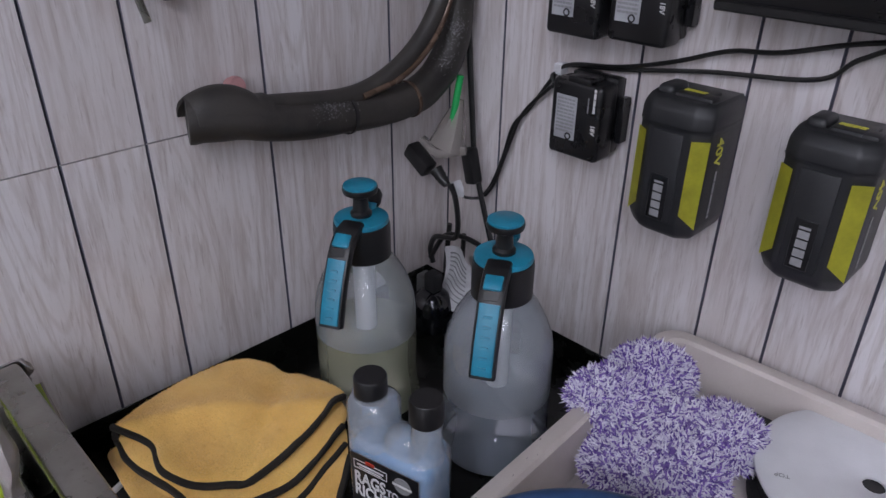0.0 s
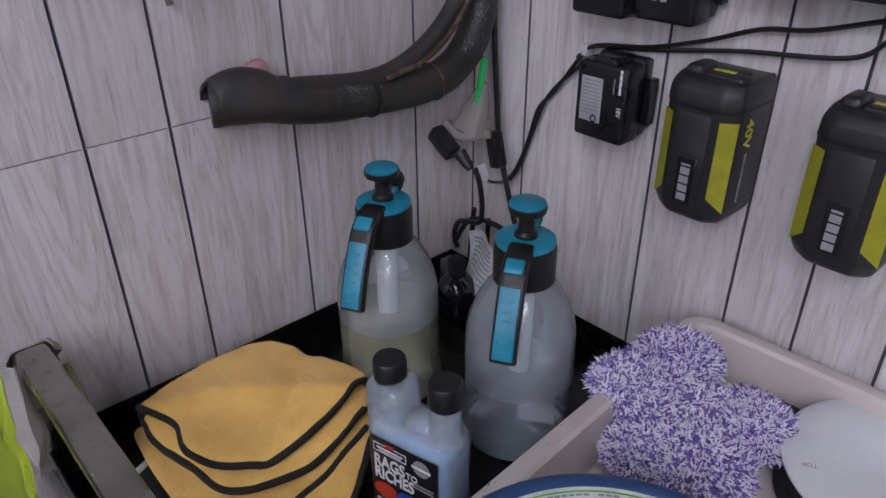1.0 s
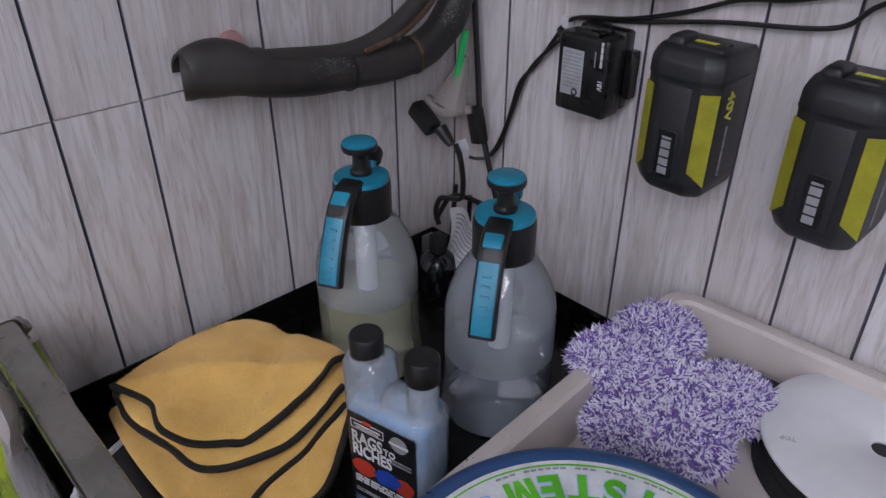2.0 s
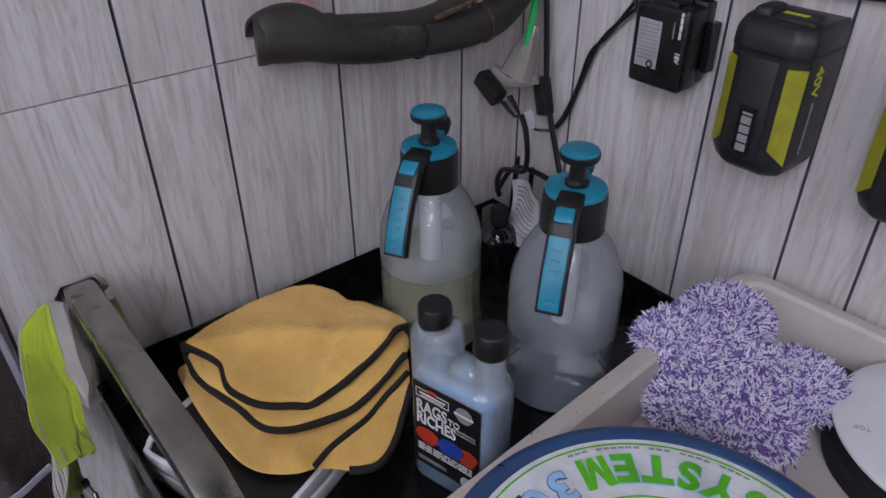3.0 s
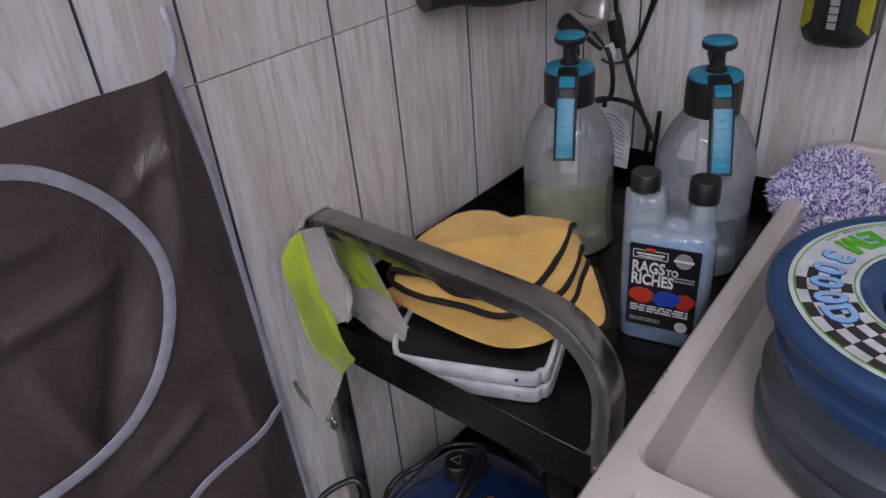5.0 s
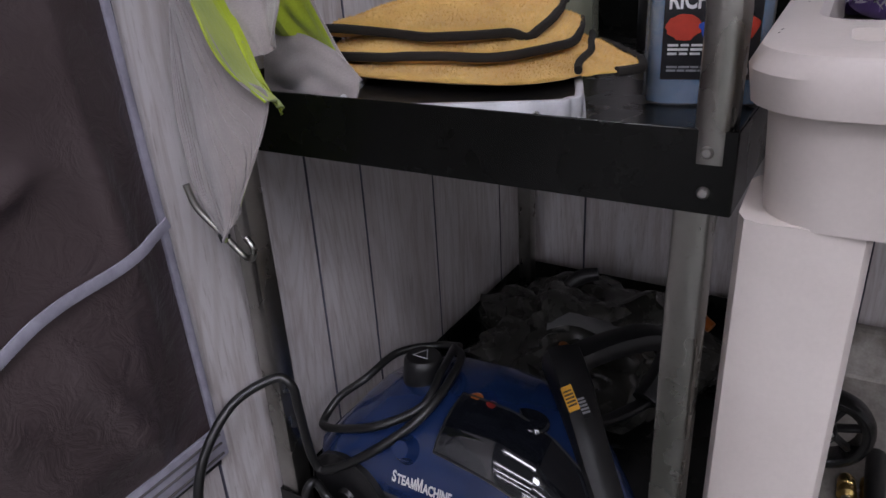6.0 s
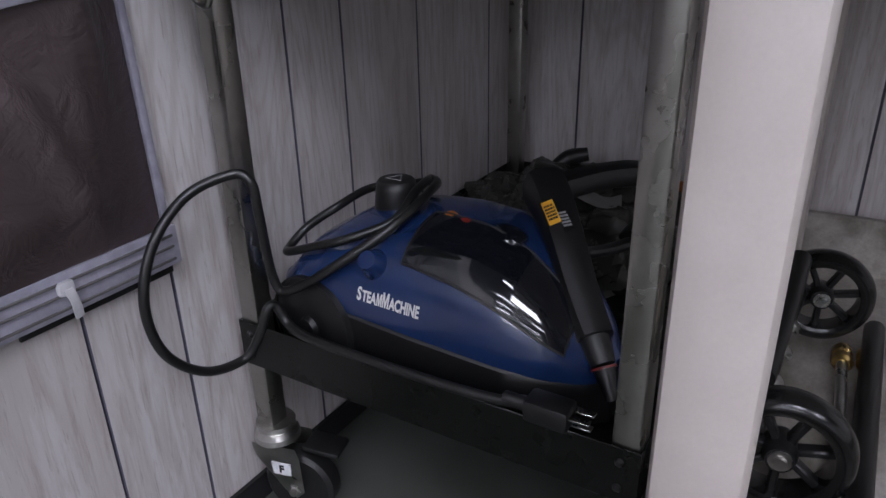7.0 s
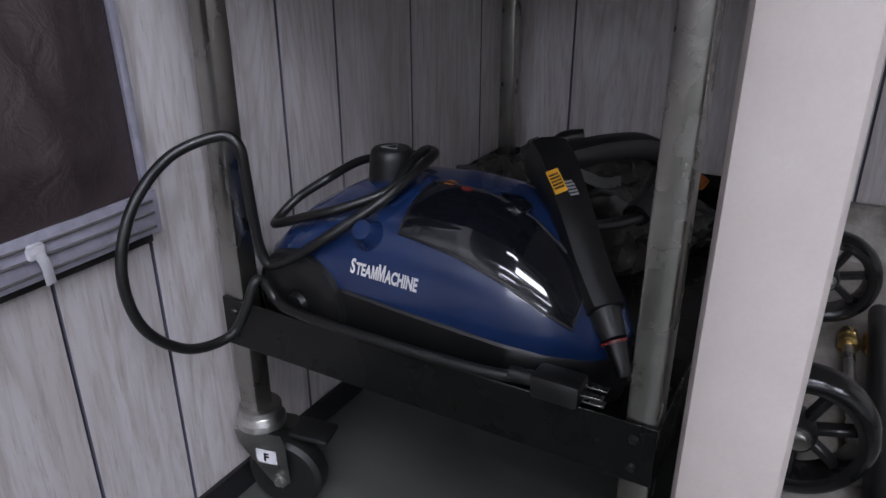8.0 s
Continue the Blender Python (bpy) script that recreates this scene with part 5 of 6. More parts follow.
for p, d in (((0.048, -0.232, 0.970), (0, 1, -0.04)), ((0.050, -0.128, 0.969), (0, 1, 0.1)), ((0.045, -0.034, 1.095), (0, 0, 1))):
    q = Vector(d).to_track_quat("Z", "Y").to_matrix().to_4x4()
    part("strap", lathe([(0.0238, -0.0025), (0.0252, -0.002), (0.0252, 0.002), (0.0238, 0.0025)], 28, m=Matrix.Translation((p[0], p[1] + 0.25, p[2] - 1.0)) @ q), M_COPPER if d[2] > 0.05 and d[2] < 0.5 else M_CORD, pipes)
du = bmesh.new()
drng = random.Random(14)
for _ in range(620):
    i = drng.choice((3, 3, 6, 7, 7))
    a, b_ = Vector(mainp[i]), Vector(mainp[i + 1])
    d = (b_ - a).normalized()
    side = d.cross(Vector((0, 0, 1))).normalized()
    up = side.cross(d)
    an = drng.gauss(0.75, 0.3)
    side = side if side.x > 0 else -side
    p = a.lerp(b_, min(1, max(0, drng.gauss(0.6 if i == 3 else 0.5, 0.2)))) + (side * math.cos(an) + up * math.sin(an)) * 0.0240
    s_ = drng.uniform(0.00014, 0.0004)
    bmesh.ops.create_icosphere(du, subdivisions=1, radius=s_, matrix=Matrix.Translation(p))
ob = part("dust", du, M_PAPER, pipes, "pale dust specks on the foam")
tagged(ob, kind="stuff")


# ---------- batteries on the back wall ----------
def small_battery(at, rz=0.0):
    e = thing("tool_battery", at, "black eighteen-volt tool battery with a silver sticker, hung on the wall", "battery", "tool batteries")
    body = bmesh.new()
    # main block with stepped shoulders
    box((-0.038, -0.056, -0.050), (0.034, -0.020, 0.044), 0.006, 3, bm=body)
    box((-0.034, -0.022, -0.046), (0.032, -0.004, 0.048), 0.004, 2, bm=body)
    part("case", body, M_BATT, e)
    part("latch", box((-0.018, -0.054, 0.040), (0.016, -0.026, 0.050), 0.003, 2), M_BATT, e)
    part("rail", box((0.034, -0.020, -0.030), (0.043, -0.005, 0.026), 0.001, 1), M_BATT, e)
    part("wall_bracket", box((-0.030, -0.006, -0.035), (0.030, 0.0, 0.045), 0.001, 1), M_BLKPL, e)
    st = part("sticker", box((-0.029, -0.0567, -0.028), (0.001, -0.0561, 0.026)), M_SILVER, e, "silver rating sticker")
    t = bars(10, 0.025, 0.044, random.Random(3), 0.0004)
    t.transform(frame_of((-0.0140, -0.0569, 0.002), (1, 0, 0), (0, 0, 1)))
    part("small_print", t, M_PRINTG, st)
    part("logo", lathe([(0.0028, 0.0004), (0.0045, 0.0004), (0.0045, 0), (0.0028, 0)], 18, m=frame_of((-0.008, -0.0569, -0.0235), (1, 0, 0), (0, 0, 1))), M_BATT, st)
    t = bars(1, 0.030, 0.006, random.Random(13), 0.0004)
    t.transform(frame_of((0.0255, -0.0566, 0.026), (0, 0, -1), (1, 0, 0)))
    part("maker_mark", t, M_PRINTW, e)
    t = lettering("18V", 0.0085, 0.0004, 0.0002, 0.9)
    t.transform(frame_of((0.0235, -0.0566, -0.002), (0, 0, -1), (1, 0, 0)))
    part("voltage", t, M_PRINTW, e)
    t = bars(1, 0.018, 0.003, random.Random(5), 0.0004)
    t.transform(frame_of((0.017, -0.0566, 0.020), (0, 0, -1), (1, 0, 0)))
    part("small_print", t, M_PRINTG, e)
    return e


b0 = small_battery((0.268, 0.0, 0.978))
copy_thing(b0, pose(0.250, 0, 1.122))
copy_thing(b0, pose(0.335, 0, 1.127))


def big_battery(at):
    e = thing("mower_battery", at, "large charcoal and lime forty-volt battery mounted on the wall", "battery", "large batteries")
    # eight-sided case: local x across, -y out, z up
    W, D = 0.0410, 0.084
    F_, S_ = 0.0245, 0.0715              # half-width of the flat front, depth where the chamfer starts
    c = bmesh.new()
    levels = [(-0.076, 0.76, 0.82), (-0.069, 0.91, 0.92), (-0.056, 1.0, 1.0), (0.052, 1.0, 1.0), (0.0535, 1.02, 1.015), (0.070, 1.01, 1.0), (0.0795, 0.93, 0.92), (0.081, 0.90, 0.88)]
    rings_ = []
    for z, sx, sy in levels:
        pts = [(-W, -0.004), (-W, -S_), (-F_, -D), (F_, -D), (W, -S_), (W, -0.004)]
        rings_.append([c.verts.new((x * sx, -0.004 + (y + 0.004) * sy, z)) for x, y in pts])
    for p, q in zip(rings_, rings_[1:]):
        for i in range(6):
            c.faces.new((p[i], p[(i + 1) % 6], q[(i + 1) % 6], q[i]))
    c.faces.new(rings_[0][::-1])
    c.faces.new(rings_[-1])
    bmesh.ops.recalc_face_normals(c, faces=c.faces[:])
    bmesh.ops.bevel(c, geom=[ed for ed in c.edges if ed.calc_face_angle(0) > 0.25], offset=0.0028, segments=2, affect="EDGES", profile=0.5)
    part("case", c, M_BATTG, e)
    for s in (-1, 1):
        m = frame_of((s * (W + F_) / 2, -(D + S_) / 2, 0), (W - F_, s * (D - S_), 0), (0, 0, 1))
        w = 0.0096
        pp = [(-w, 0.044), (w, 0.044), (w, -0.056), (-w, -0.040)]
        if s < 0:
            pp = [(-x, y) for x, y in pp][::-1]
        pb = bmesh.new()
        pb.faces.new([pb.verts.new((x, y, 0.0)) for x, y in pp])
        bmesh.ops.solidify(pb, geom=pb.faces[:], thickness=-0.0022)
        pb.transform(m @ Matrix.Translation((0, 0, 0.0018)))
        part("lime_panel", pb, M_LIME, e, "lime green side panel")
    part("spine", box((-0.019, -D - 0.0015, -0.054), (0.017, -D + 0.004, 0.048), 0.0014, 2), M_BATTG, e)
    pl = part("name_plate", box((-0.0115, -D - 0.0028, -0.052), (0.0095, -D - 0.0012, 0.000), 0.0006, 1), M_BATT, e)
    t = bmesh.new()
    for k in range(5):
        u = -0.0225 + 0.0098 * k
        wd_ = 0.0080 if k < 4 else 0.0026
        box((u, -0.0055, 0), (u + wd_, 0.0055, 0.0006), 0.0002, 1, bm=t)
    t.transform(frame_of((-0.001, -D - 0.0030, -0.026), (0, 0, 1), (-1, 0, 0)))
    part("maker_mark", t, M_PRINTG, pl)
    part("latch", box((-0.034, -0.062, 0.074), (-0.014, -0.026, 0.089), 0.006, 3), M_BATTG, e)
    part("latch", box((0.016, -0.066, 0.076), (0.032, -0.046, 0.085), 0.003, 2), M_BATTG, e)
    t = lettering("40V", 0.020, 0.0006, 0.0003, 1.0)
    t.transform(frame_of((W + 0.0006, -0.056, 0.044), (0, 0, -1), (0, 1, 0)))
    part("voltage", t, M_LIME, e)
    t = bars(1, 0.055, 0.006, random.Random(33), 0.0006)
    t.transform(frame_of((W + 0.0006, -0.047, -0.022), (0, 0, -1), (0, 1, 0)))
    part("small_print", t, M_PRINTG, e)
    part("release_button", box((-0.012, -0.064, 0.078), (0.024, -0.028, 0.0845), 0.003, 2), M_BATTG, e)
    t = bars(2, 0.024, 0.009, random.Random(35), 0.0005)
    t.transform(frame_of((0.004, -0.048, 0.0846), (1, 0, 0), (0, 1, 0)))
    part("small_print", t, M_LIME, e)
    part("wall_mount", box((-0.036, -0.006, -0.055), (0.036, 0.0, 0.062), 0.001, 1), M_BLKPL, e)
    return e


bb1 = big_battery((0.406, 0.0, 0.956))
copy_thing(bb1, pose(0.561, 0, 0.957))

e = thing("wall_charger", (0.60, 0.0, 1.175), "black flat charger box on the wall", "charger")
part("case", box((-0.18, -0.055, -0.045), (0.40, -0.002, 0.05), 0.004, 2), M_BATT, e)
part("lip", box((-0.184, -0.060, -0.050), (0.404, -0.040, -0.040), 0.002, 1), M_BLKPL, e)

# ---------- cables and plugs in the corner ----------
cb = thing("charger_cables", (0.2, 0.0, 1.0), "thin black cables clipped along the wall and hanging into the corner", "cable")


def wire(name, parent, base, pts, r, mat=None, label=""):
    return part(name, tube([(x - base[0], y - base[1], z - base[2]) for x, y, z in pts], r, 10, 8), mat or M_CORD, parent, label)


B0 = (0.2, 0.0, 1.0)
wire("cable", cb, B0, ((0.085, -0.016, 0.800), (0.100, -0.010, 0.825), (0.118, -0.008, 0.873), (0.134, -0.008, 0.925), (0.160, -0.008, 0.955), (0.201, -0.010, 1.012), (0.215, -0.008, 1.024), (0.294, -0.008, 1.034), (0.40, -0.008, 1.052), (0.51, -0.010, 1.066), (0.545, -0.010, 1.092), (0.60, -0.012, 1.118), (0.70, -0.03, 1.13)), 0.0026)
wire("cable", cb, B0, ((0.092, -0.014, 0.806), (0.108, -0.012, 0.832), (0.126, -0.010, 0.885), (0.150, -0.010, 0.945), (0.190, -0.012, 0.988), (0.203, -0.016, 0.998), (0.201, -0.014, 1.012), (0.225, -0.012, 1.028), (0.294, -0.012, 1.038), (0.36, -0.010, 1.056), (0.42, -0.010, 1.078), (0.473, -0.012, 1.086), (0.55, -0.012, 1.108), (0.66, -0.03, 1.13)), 0.0026)
wire("cable", cb, B0, ((0.085, -0.016, 0.800), (0.070, -0.030, 0.800), (0.062, -0.045, 0.810)), 0.0024)
part("cable_clip", box((0.0, -0.016, 0.012), (0.012, 0.0, 0.026), 0.002, 2), M_PAPER, cb, "small clear cable clip")
part("cable_tie", lathe([(0.0058, -0.002), (0.0066, -0.002), (0.0066, 0.002), (0.0058, 0.002)], 14, m=pose(0.0, -0.010, 0.008, 40, 0, 0)), M_CORD, cb)

ex = thing("extension_cord", (0.06, -0.05, 0.85), "black extension cord with a clear triple socket and plugged-in black plugs", "extension cord")
B1 = (0.06, -0.05, 0.85)
wire("cord", ex, B1, ((0.050, -0.022, 1.30), (0.053, -0.020, 1.10), (0.058, -0.020, 1.010), (0.066, -0.020, 0.930), (0.074, -0.022, 0.870), (0.088, -0.026, 0.830), (0.100, -0.028, 0.800), (0.116, -0.030, 0.760), (0.140, -0.035, 0.715), (0.165, -0.050, 0.690)), 0.0042)
wire("plug_cord", ex, B1, ((0.092, -0.088, 0.846), (0.100, -0.086, 0.825), (0.104, -0.084, 0.790), (0.098, -0.082, 0.762), (0.075, -0.080, 0.752), (0.050, -0.078, 0.742), (0.036, -0.074, 0.715), (0.040, -0.072, 0.692)), 0.0042)
wire("loose_loop", ex, B1, ((0.036, -0.074, 0.700), (0.060, -0.066, 0.744), (0.095, -0.060, 0.752), (0.135, -0.058, 0.745), (0.160, -0.060, 0.715)), 0.0040)
part("clear_socket", sweep([(0.066 - 0.06, -0.046 + 0.05, 0.955 - 0.85), (0.062 - 0.06, -0.052 + 0.05, 0.925 - 0.85), (0.056 - 0.06, -0.062 + 0.05, 0.885 - 0.85)], rect(0.030, 0.022, 0.006), 10, up=(0, 1, 0), scale=lambda t: 0.35 + 1.35 * t), M_CLEARPL, ex, "clear plastic socket body")
part("green_core", sweep([(0.068 - 0.06, -0.048 + 0.05, 0.990 - 0.85), (0.066 - 0.06, -0.054 + 0.05, 0.955 - 0.85), (0.064 - 0.06, -0.060 + 0.05, 0.918 - 0.85)], rect(0.009, 0.009, 0.003), 8), M_GREENCL, ex, "bright green core of the socket")
for k in range(3):
    part("prong_channel", tube([(0.064 - 0.06, -0.062 + 0.05, 0.93 - 0.85), (0.044 + 0.012 * k - 0.06, -0.072 + 0.05, 0.885 - 0.85)], 0.0024, 4, 8), M_CLEARPL, ex)
part("socket_rim", sweep([(0.020 - 0.06, -0.076 + 0.05, 0.890 - 0.85), (0.050 - 0.06, -0.072 + 0.05, 0.878 - 0.85), (0.084 - 0.06, -0.050 + 0.05, 0.886 - 0.85)], rect(0.012, 0.014, 0.003), 8), M_CLEARPL, ex)
part("plug_head", box((-0.026, -0.011, -0.011), (0.022, 0.011, 0.013), 0.004, 2, m=pose(0.036 - 0.06, -0.094 + 0.05, 0.868 - 0.85, 0, 32, 0)), M_BLKPL, ex, "black moulded plug")
part("plug_neck", lathe([(0.0, 0.0), (0.010, 0.0), (0.0085, 0.010), (0.009, 0.012), (0.0075, 0.016), (0.008, 0.018), (0.0055, 0.028), (0, 0.028)], 18, m=pose(0.066 - 0.06, -0.092 + 0.05, 0.862 - 0.85, 0, 128, 0)), M_BLKPL, ex)
part("plug_head", box((-0.010, -0.010, -0.030), (0.010, 0.010, 0.024), 0.004, 2, m=pose(0.078 - 0.06, -0.032 + 0.05, 0.858 - 0.85, 0, -14, 0)), M_BLKPL, ex)
tg = part("cord_tag", sweep([(0.088 - 0.06, -0.075 + 0.05, 0.846 - 0.85), (0.092 - 0.06, -0.073 + 0.05, 0.834 - 0.85), (0.090 - 0.06, -0.070 + 0.05, 0.820 - 0.85)], rect(0.016, 0.0008, 0.0003), 6, up=(0.5, -0.6, 0)), M_PAPER, ex)

# slack cable that drops behind the cart's upper shelf
B2 = (0.09, -0.032, 0.60)
sl = thing("hanging_cable", B2, "slack loops of black cable hanging behind the upper shelf", "cable")
wire("cable", sl, B2, ((0.030, -0.026, 0.74), (0.026, -0.030, 0.64), (0.040, -0.034, 0.568), (0.080, -0.036, 0.549), (0.124, -0.034, 0.556), (0.150, -0.032, 0.590), (0.158, -0.028, 0.66), (0.160, -0.024, 0.73)), 0.0042)
wire("cable", sl, B2, ((0.058, -0.022, 0.73), (0.056, -0.024, 0.62), (0.066, -0.026, 0.572), (0.092, -0.026, 0.561), (0.122, -0.024, 0.568), (0.136, -0.022, 0.60), (0.142, -0.020, 0.70)), 0.0040)

# paper warning label lying over the rear lip
e = thing("warning_label", (0.105, -0.075, 0.70), "crumpled white cord warning label with tiny print", "label")
rows = []
for j in range(15):
    row = []
    for i in range(13):
        u, v = i / 12, j / 14
        x, z = -0.026 + 0.062 * u, 0.040 - 0.075 * v
        row.append((x + 0.010 * v, -0.012 - 0.030 * v * v + 0.008 * math.sin(u * 5 + v * 2), z + 0.006 * math.sin(u * 4)))
    rows.append(row)
part("paper", sheet(rows, 0.0006), M_PAPER, e)
for r in range(9):
    v = 0.15 + r * 0.085
    p = [(-0.026 + 0.062 * u + 0.010 * v, -0.0128 - 0.030 * v * v + 0.008 * math.sin(u * 5 + v * 2), 0.040 - 0.075 * v + 0.006 * math.sin(u * 4)) for u in [k / 8 for k in range(1, 8)]]
    part("print_line", sweep(p, rect(0.0022, 0.0008, 0.0003), curve=False, up=(0, 1, 0)), M_PRINTG, e)

# dark things at the rear of the top shelf
e = thing("trigger_bottle", (0.100, -0.130, TRAYZ), "dark smoked plastic trigger bottle standing in the tray", "bottle")
part("bottle", lathe([(0, 0.0), (0.030, 0.0), (0.032, 0.006), (0.032, 0.040), (0.024, 0.055), (0.012, 0.064), (0, 0.064)], 30), M_SMOKE, e)
part("head", box((-0.010, -0.010, 0.062), (0.012, 0.010, 0.092), 0.004, 2), M_PADB, e)
e = thing("plastic_block", (0.062, -0.108, TRAYZ), "small grey plastic block in the tray", "block")
part("block", box((-0.011, -0.011, 0.0), (0.011, 0.011, 0.064), 0.003, 2), surface("smoke_grey", (0.10, 0.10, 0.10), rough=0.4), e)
e = thing("small_bottle", (0.250, -0.180, TRAYZ), "small bottle with a red cap behind the sprayers", "bottle")
part("bottle", lathe([(0, 0), (0.020, 0), (0.021, 0.004), (0.021, 0.060), (0.012, 0.075), (0, 0.075)], 28), M_BLKPL, e)
part("cap", lathe([(0, 0.072), (0.013, 0.072), (0.013, 0.094), (0.011, 0.097), (0, 0.097)], 28), M_REDL, e)

# hooks above the pipe
e = thing("wall_bracket", (0.0, -0.45, 1.14), "grey metal screw bracket fixed to the wall", "bracket")
part("arm", tube([(0.0, 0.0, 0.02), (0.020, -0.006, 0.0), (0.022, 0.001, -0.034)], 0.0040, 8, 8), M_STEEL, e)
part("knob", box((0.004, 0.018, -0.016), (0.026, 0.040, 0.02), 0.004), M_BLKPL, e)


# ---------- steam cleaner on the lower shelf ----------
SZ = LOW + 0.004
steam = thing("steam_cleaner", (0.0, 0.0, SZ), "cobalt blue and black canister steam cleaner with a smoked window", "steam cleaner")
ST = ((0.042, -0.588, 0.044, 0.062), (0.052, -0.583, 0.064, 0.098), (0.075, -0.575, 0.083, 0.126), (0.110, -0.568, 0.092, 0.146), (0.155, -0.563, 0.095, 0.154), (0.205, -0.561, 0.095, 0.157), (0.250, -0.561, 0.092, 0.154), (0.290, -0.566, 0.084, 0.141), (0.328, -0.576, 0.068, 0.115), (0.360, -0.585, 0.044, 0.084), (0.378, -0.591, 0.016, 0.062))


def st_at(x):
    k = np.array(ST)
    return [float(np.interp(x, k[:, 0], k[:, i])) for i in (1, 2, 3)]


def split_z(x):
    return 0.084 - 0.105 * (x - 0.042)


def shell(x, a, grow=0.0):
    """A point of the upper shell: a is 0 on the near side, 90 on the crest, 180 on the far side."""
    yc, w, top = st_at(x)
    z0 = split_z(x)
    ca, sa = math.cos(radians(a)), math.sin(radians(a))
    e1 = 0.72
    y = yc - (w + grow) * math.copysign(abs(ca) ** e1, ca)
    z = z0 + (max(0.004, top - z0) + grow) * max(0.0, sa) ** 0.85
    return Vector((x, y, z))


xs = [0.042 + (0.378 - 0.042) * (k / 44) for k in range(45)]
b = sheet([[shell(x, a) for a in range(0, 181, 6)] for x in xs])
for x in (xs[0], xs[-1]):
    ring_v = [b.verts.new(shell(x, a)) for a in range(0, 181, 6)]
    b.faces.new(ring_v)
bmesh.ops.remove_doubles(b, verts=b.verts[:], dist=0.0004)
bmesh.ops.recalc_face_normals(b, faces=b.faces[:])
part("shell", b, M_STEAMB, steam, "glossy cobalt blue upper shell")
# black base
b = bmesh.new()
rows = []
for x in xs:
    yc, w, top = st_at(x)
    z0 = split_z(x)
    lo = 0.004
    rows.append([Vector((x, yc - w * 0.80, lo)), Vector((x, yc - w * 0.95, lo + 0.012)), Vector((x, yc - w * 1.03, z0 * 0.6)), Vector((x, yc - w * 1.015, z0 - 0.003)), Vector((x, yc - w * 0.97, z0 + 0.001)), Vector((x, yc + w * 0.97, z0 + 0.001)), Vector((x, yc + w * 1.02, z0 * 0.6)), Vector((x, yc + w * 0.80, lo))])
b = sheet(rows)
for r in (rows[0], rows[-1]):
    b.faces.new([b.verts.new(p) for p in r])
bmesh.ops.remove_doubles(b, verts=b.verts[:], dist=0.0004)
bmesh.ops.recalc_face_normals(b, faces=b.faces[:])
part("base", b, M_BLKPL, steam, "matt black base")
# wheel recess at the near left
part("rear_wheel", lathe([(0, 0.008), (0.010, 0.009), (0.012, 0.004), (0.038, 0.006), (0.049, 0.002), (0.051, -0.004), (0.051, -0.020), (0, -0.020)], 48, m=pose(0.094, -0.659, 0.048, 90, 0, -6)), M_BLKPL, steam, "black wheel half sunk in the base")
part("wheel_rim", lathe([(0.0495, 0.003), (0.0520, 0.003), (0.0520, -0.004), (0.0495, -0.004)], 48, m=pose(0.094, -0.659, 0.048, 90, 0, -6)), M_RUBBER, steam)
# smoked window
rows = []
for k in range(23):
    x = 0.192 + (0.345 - 0.192) * k / 22
    f = k / 22
    a0, a1 = 40 - 13 * f, 84 - 2 * f
    rows.append([shell(x, a0 + (a1 - a0) * j / 14, 0.0022) for j in range(15)])
part("window", sheet(rows, 0.0012), M_SMOKE, steam, "smoked glossy window")
rim = [shell(0.192, 40 + 44 * j / 10, 0.0024) for j in range(11)]
rim += [shell(0.192 + 0.153 * k / 12, 84 - 2 * k / 12, 0.0024) for k in range(1, 13)]
rim += [shell(0.345, 82 - 55 * j / 6, 0.0024) for j in range(1, 7)]
rim += [shell(0.345 - 0.153 * k / 12, 27 + 13 * k / 12, 0.0024) for k in range(1, 13)]
part("window_rim", sweep(rim, ring(0.0013, 6), curve=False), M_BLKPL, steam)
# filler cap with ribs
kb = lathe([(0.026, 0.128), (0.024, 0.132), (0.0235, 0.140), (0.0205, 0.168), (0.0195, 0.174), (0.017, 0.1765), (0, 0.177)], 48, (0.134, -0.563, 0))
kn = part("filler_cap", kb, M_BLKPL, steam, "ribbed black safety cap")
for k in range(20):
    a = 2 * math.pi * k / 20
    part("rib", box((-0.0012, -0.0010, 0.0), (0.0014, 0.0010, 0.032), 0.0005, 1, m=pose(0.134 + 0.0222 * math.cos(a), -0.563 + 0.0222 * math.sin(a), 0.138, 0, -6 * 1, math.degrees(a))), M_BLKPL, kn)
tri = bmesh.new()
for k in range(3):
    a0, a1 = radians(90 + 120 * k), radians(210 + 120 * k)
    sweep([(0.134 + 0.010 * math.cos(a0), -0.563 + 0.010 * math.sin(a0), 0.1776), (0.134 + 0.010 * math.cos(a1), -0.563 + 0.010 * math.sin(a1), 0.1776)], rect(0.0012, 0.0006, 0.0002), curve=False, bm=tri)
part("warning_triangle", tri, M_PRINTG, kn)
# dial, lamps, button
dl = shell(0.163, 36)
part("dial", lathe([(0, 0.014), (0.0085, 0.014), (0.0105, 0.010), (0.013, 0.0), (0.0165, -0.004), (0, -0.004)], 30, m=Matrix.Translation(dl) @ (shell(0.163, 36, 0.01) - dl).to_track_quat("Z", "Y").to_matrix().to_4x4()), M_STEAMB, steam, "blue steam dial")
for x, a, mt in ((0.206, 84, M_ORANGE), (0.224, 82, M_REDL)):
    p = shell(x, a)
    part("indicator_lamp", lathe([(0, 0.003), (0.005, 0.0025), (0.0075, 0.0), (0.0075, -0.003), (0, -0.003)], 20, m=Matrix.Translation(p) @ (shell(x, a, 0.01) - p).to_track_quat("Z", "Y").to_matrix().to_4x4()), mt, steam)
p = shell(0.262, 84)
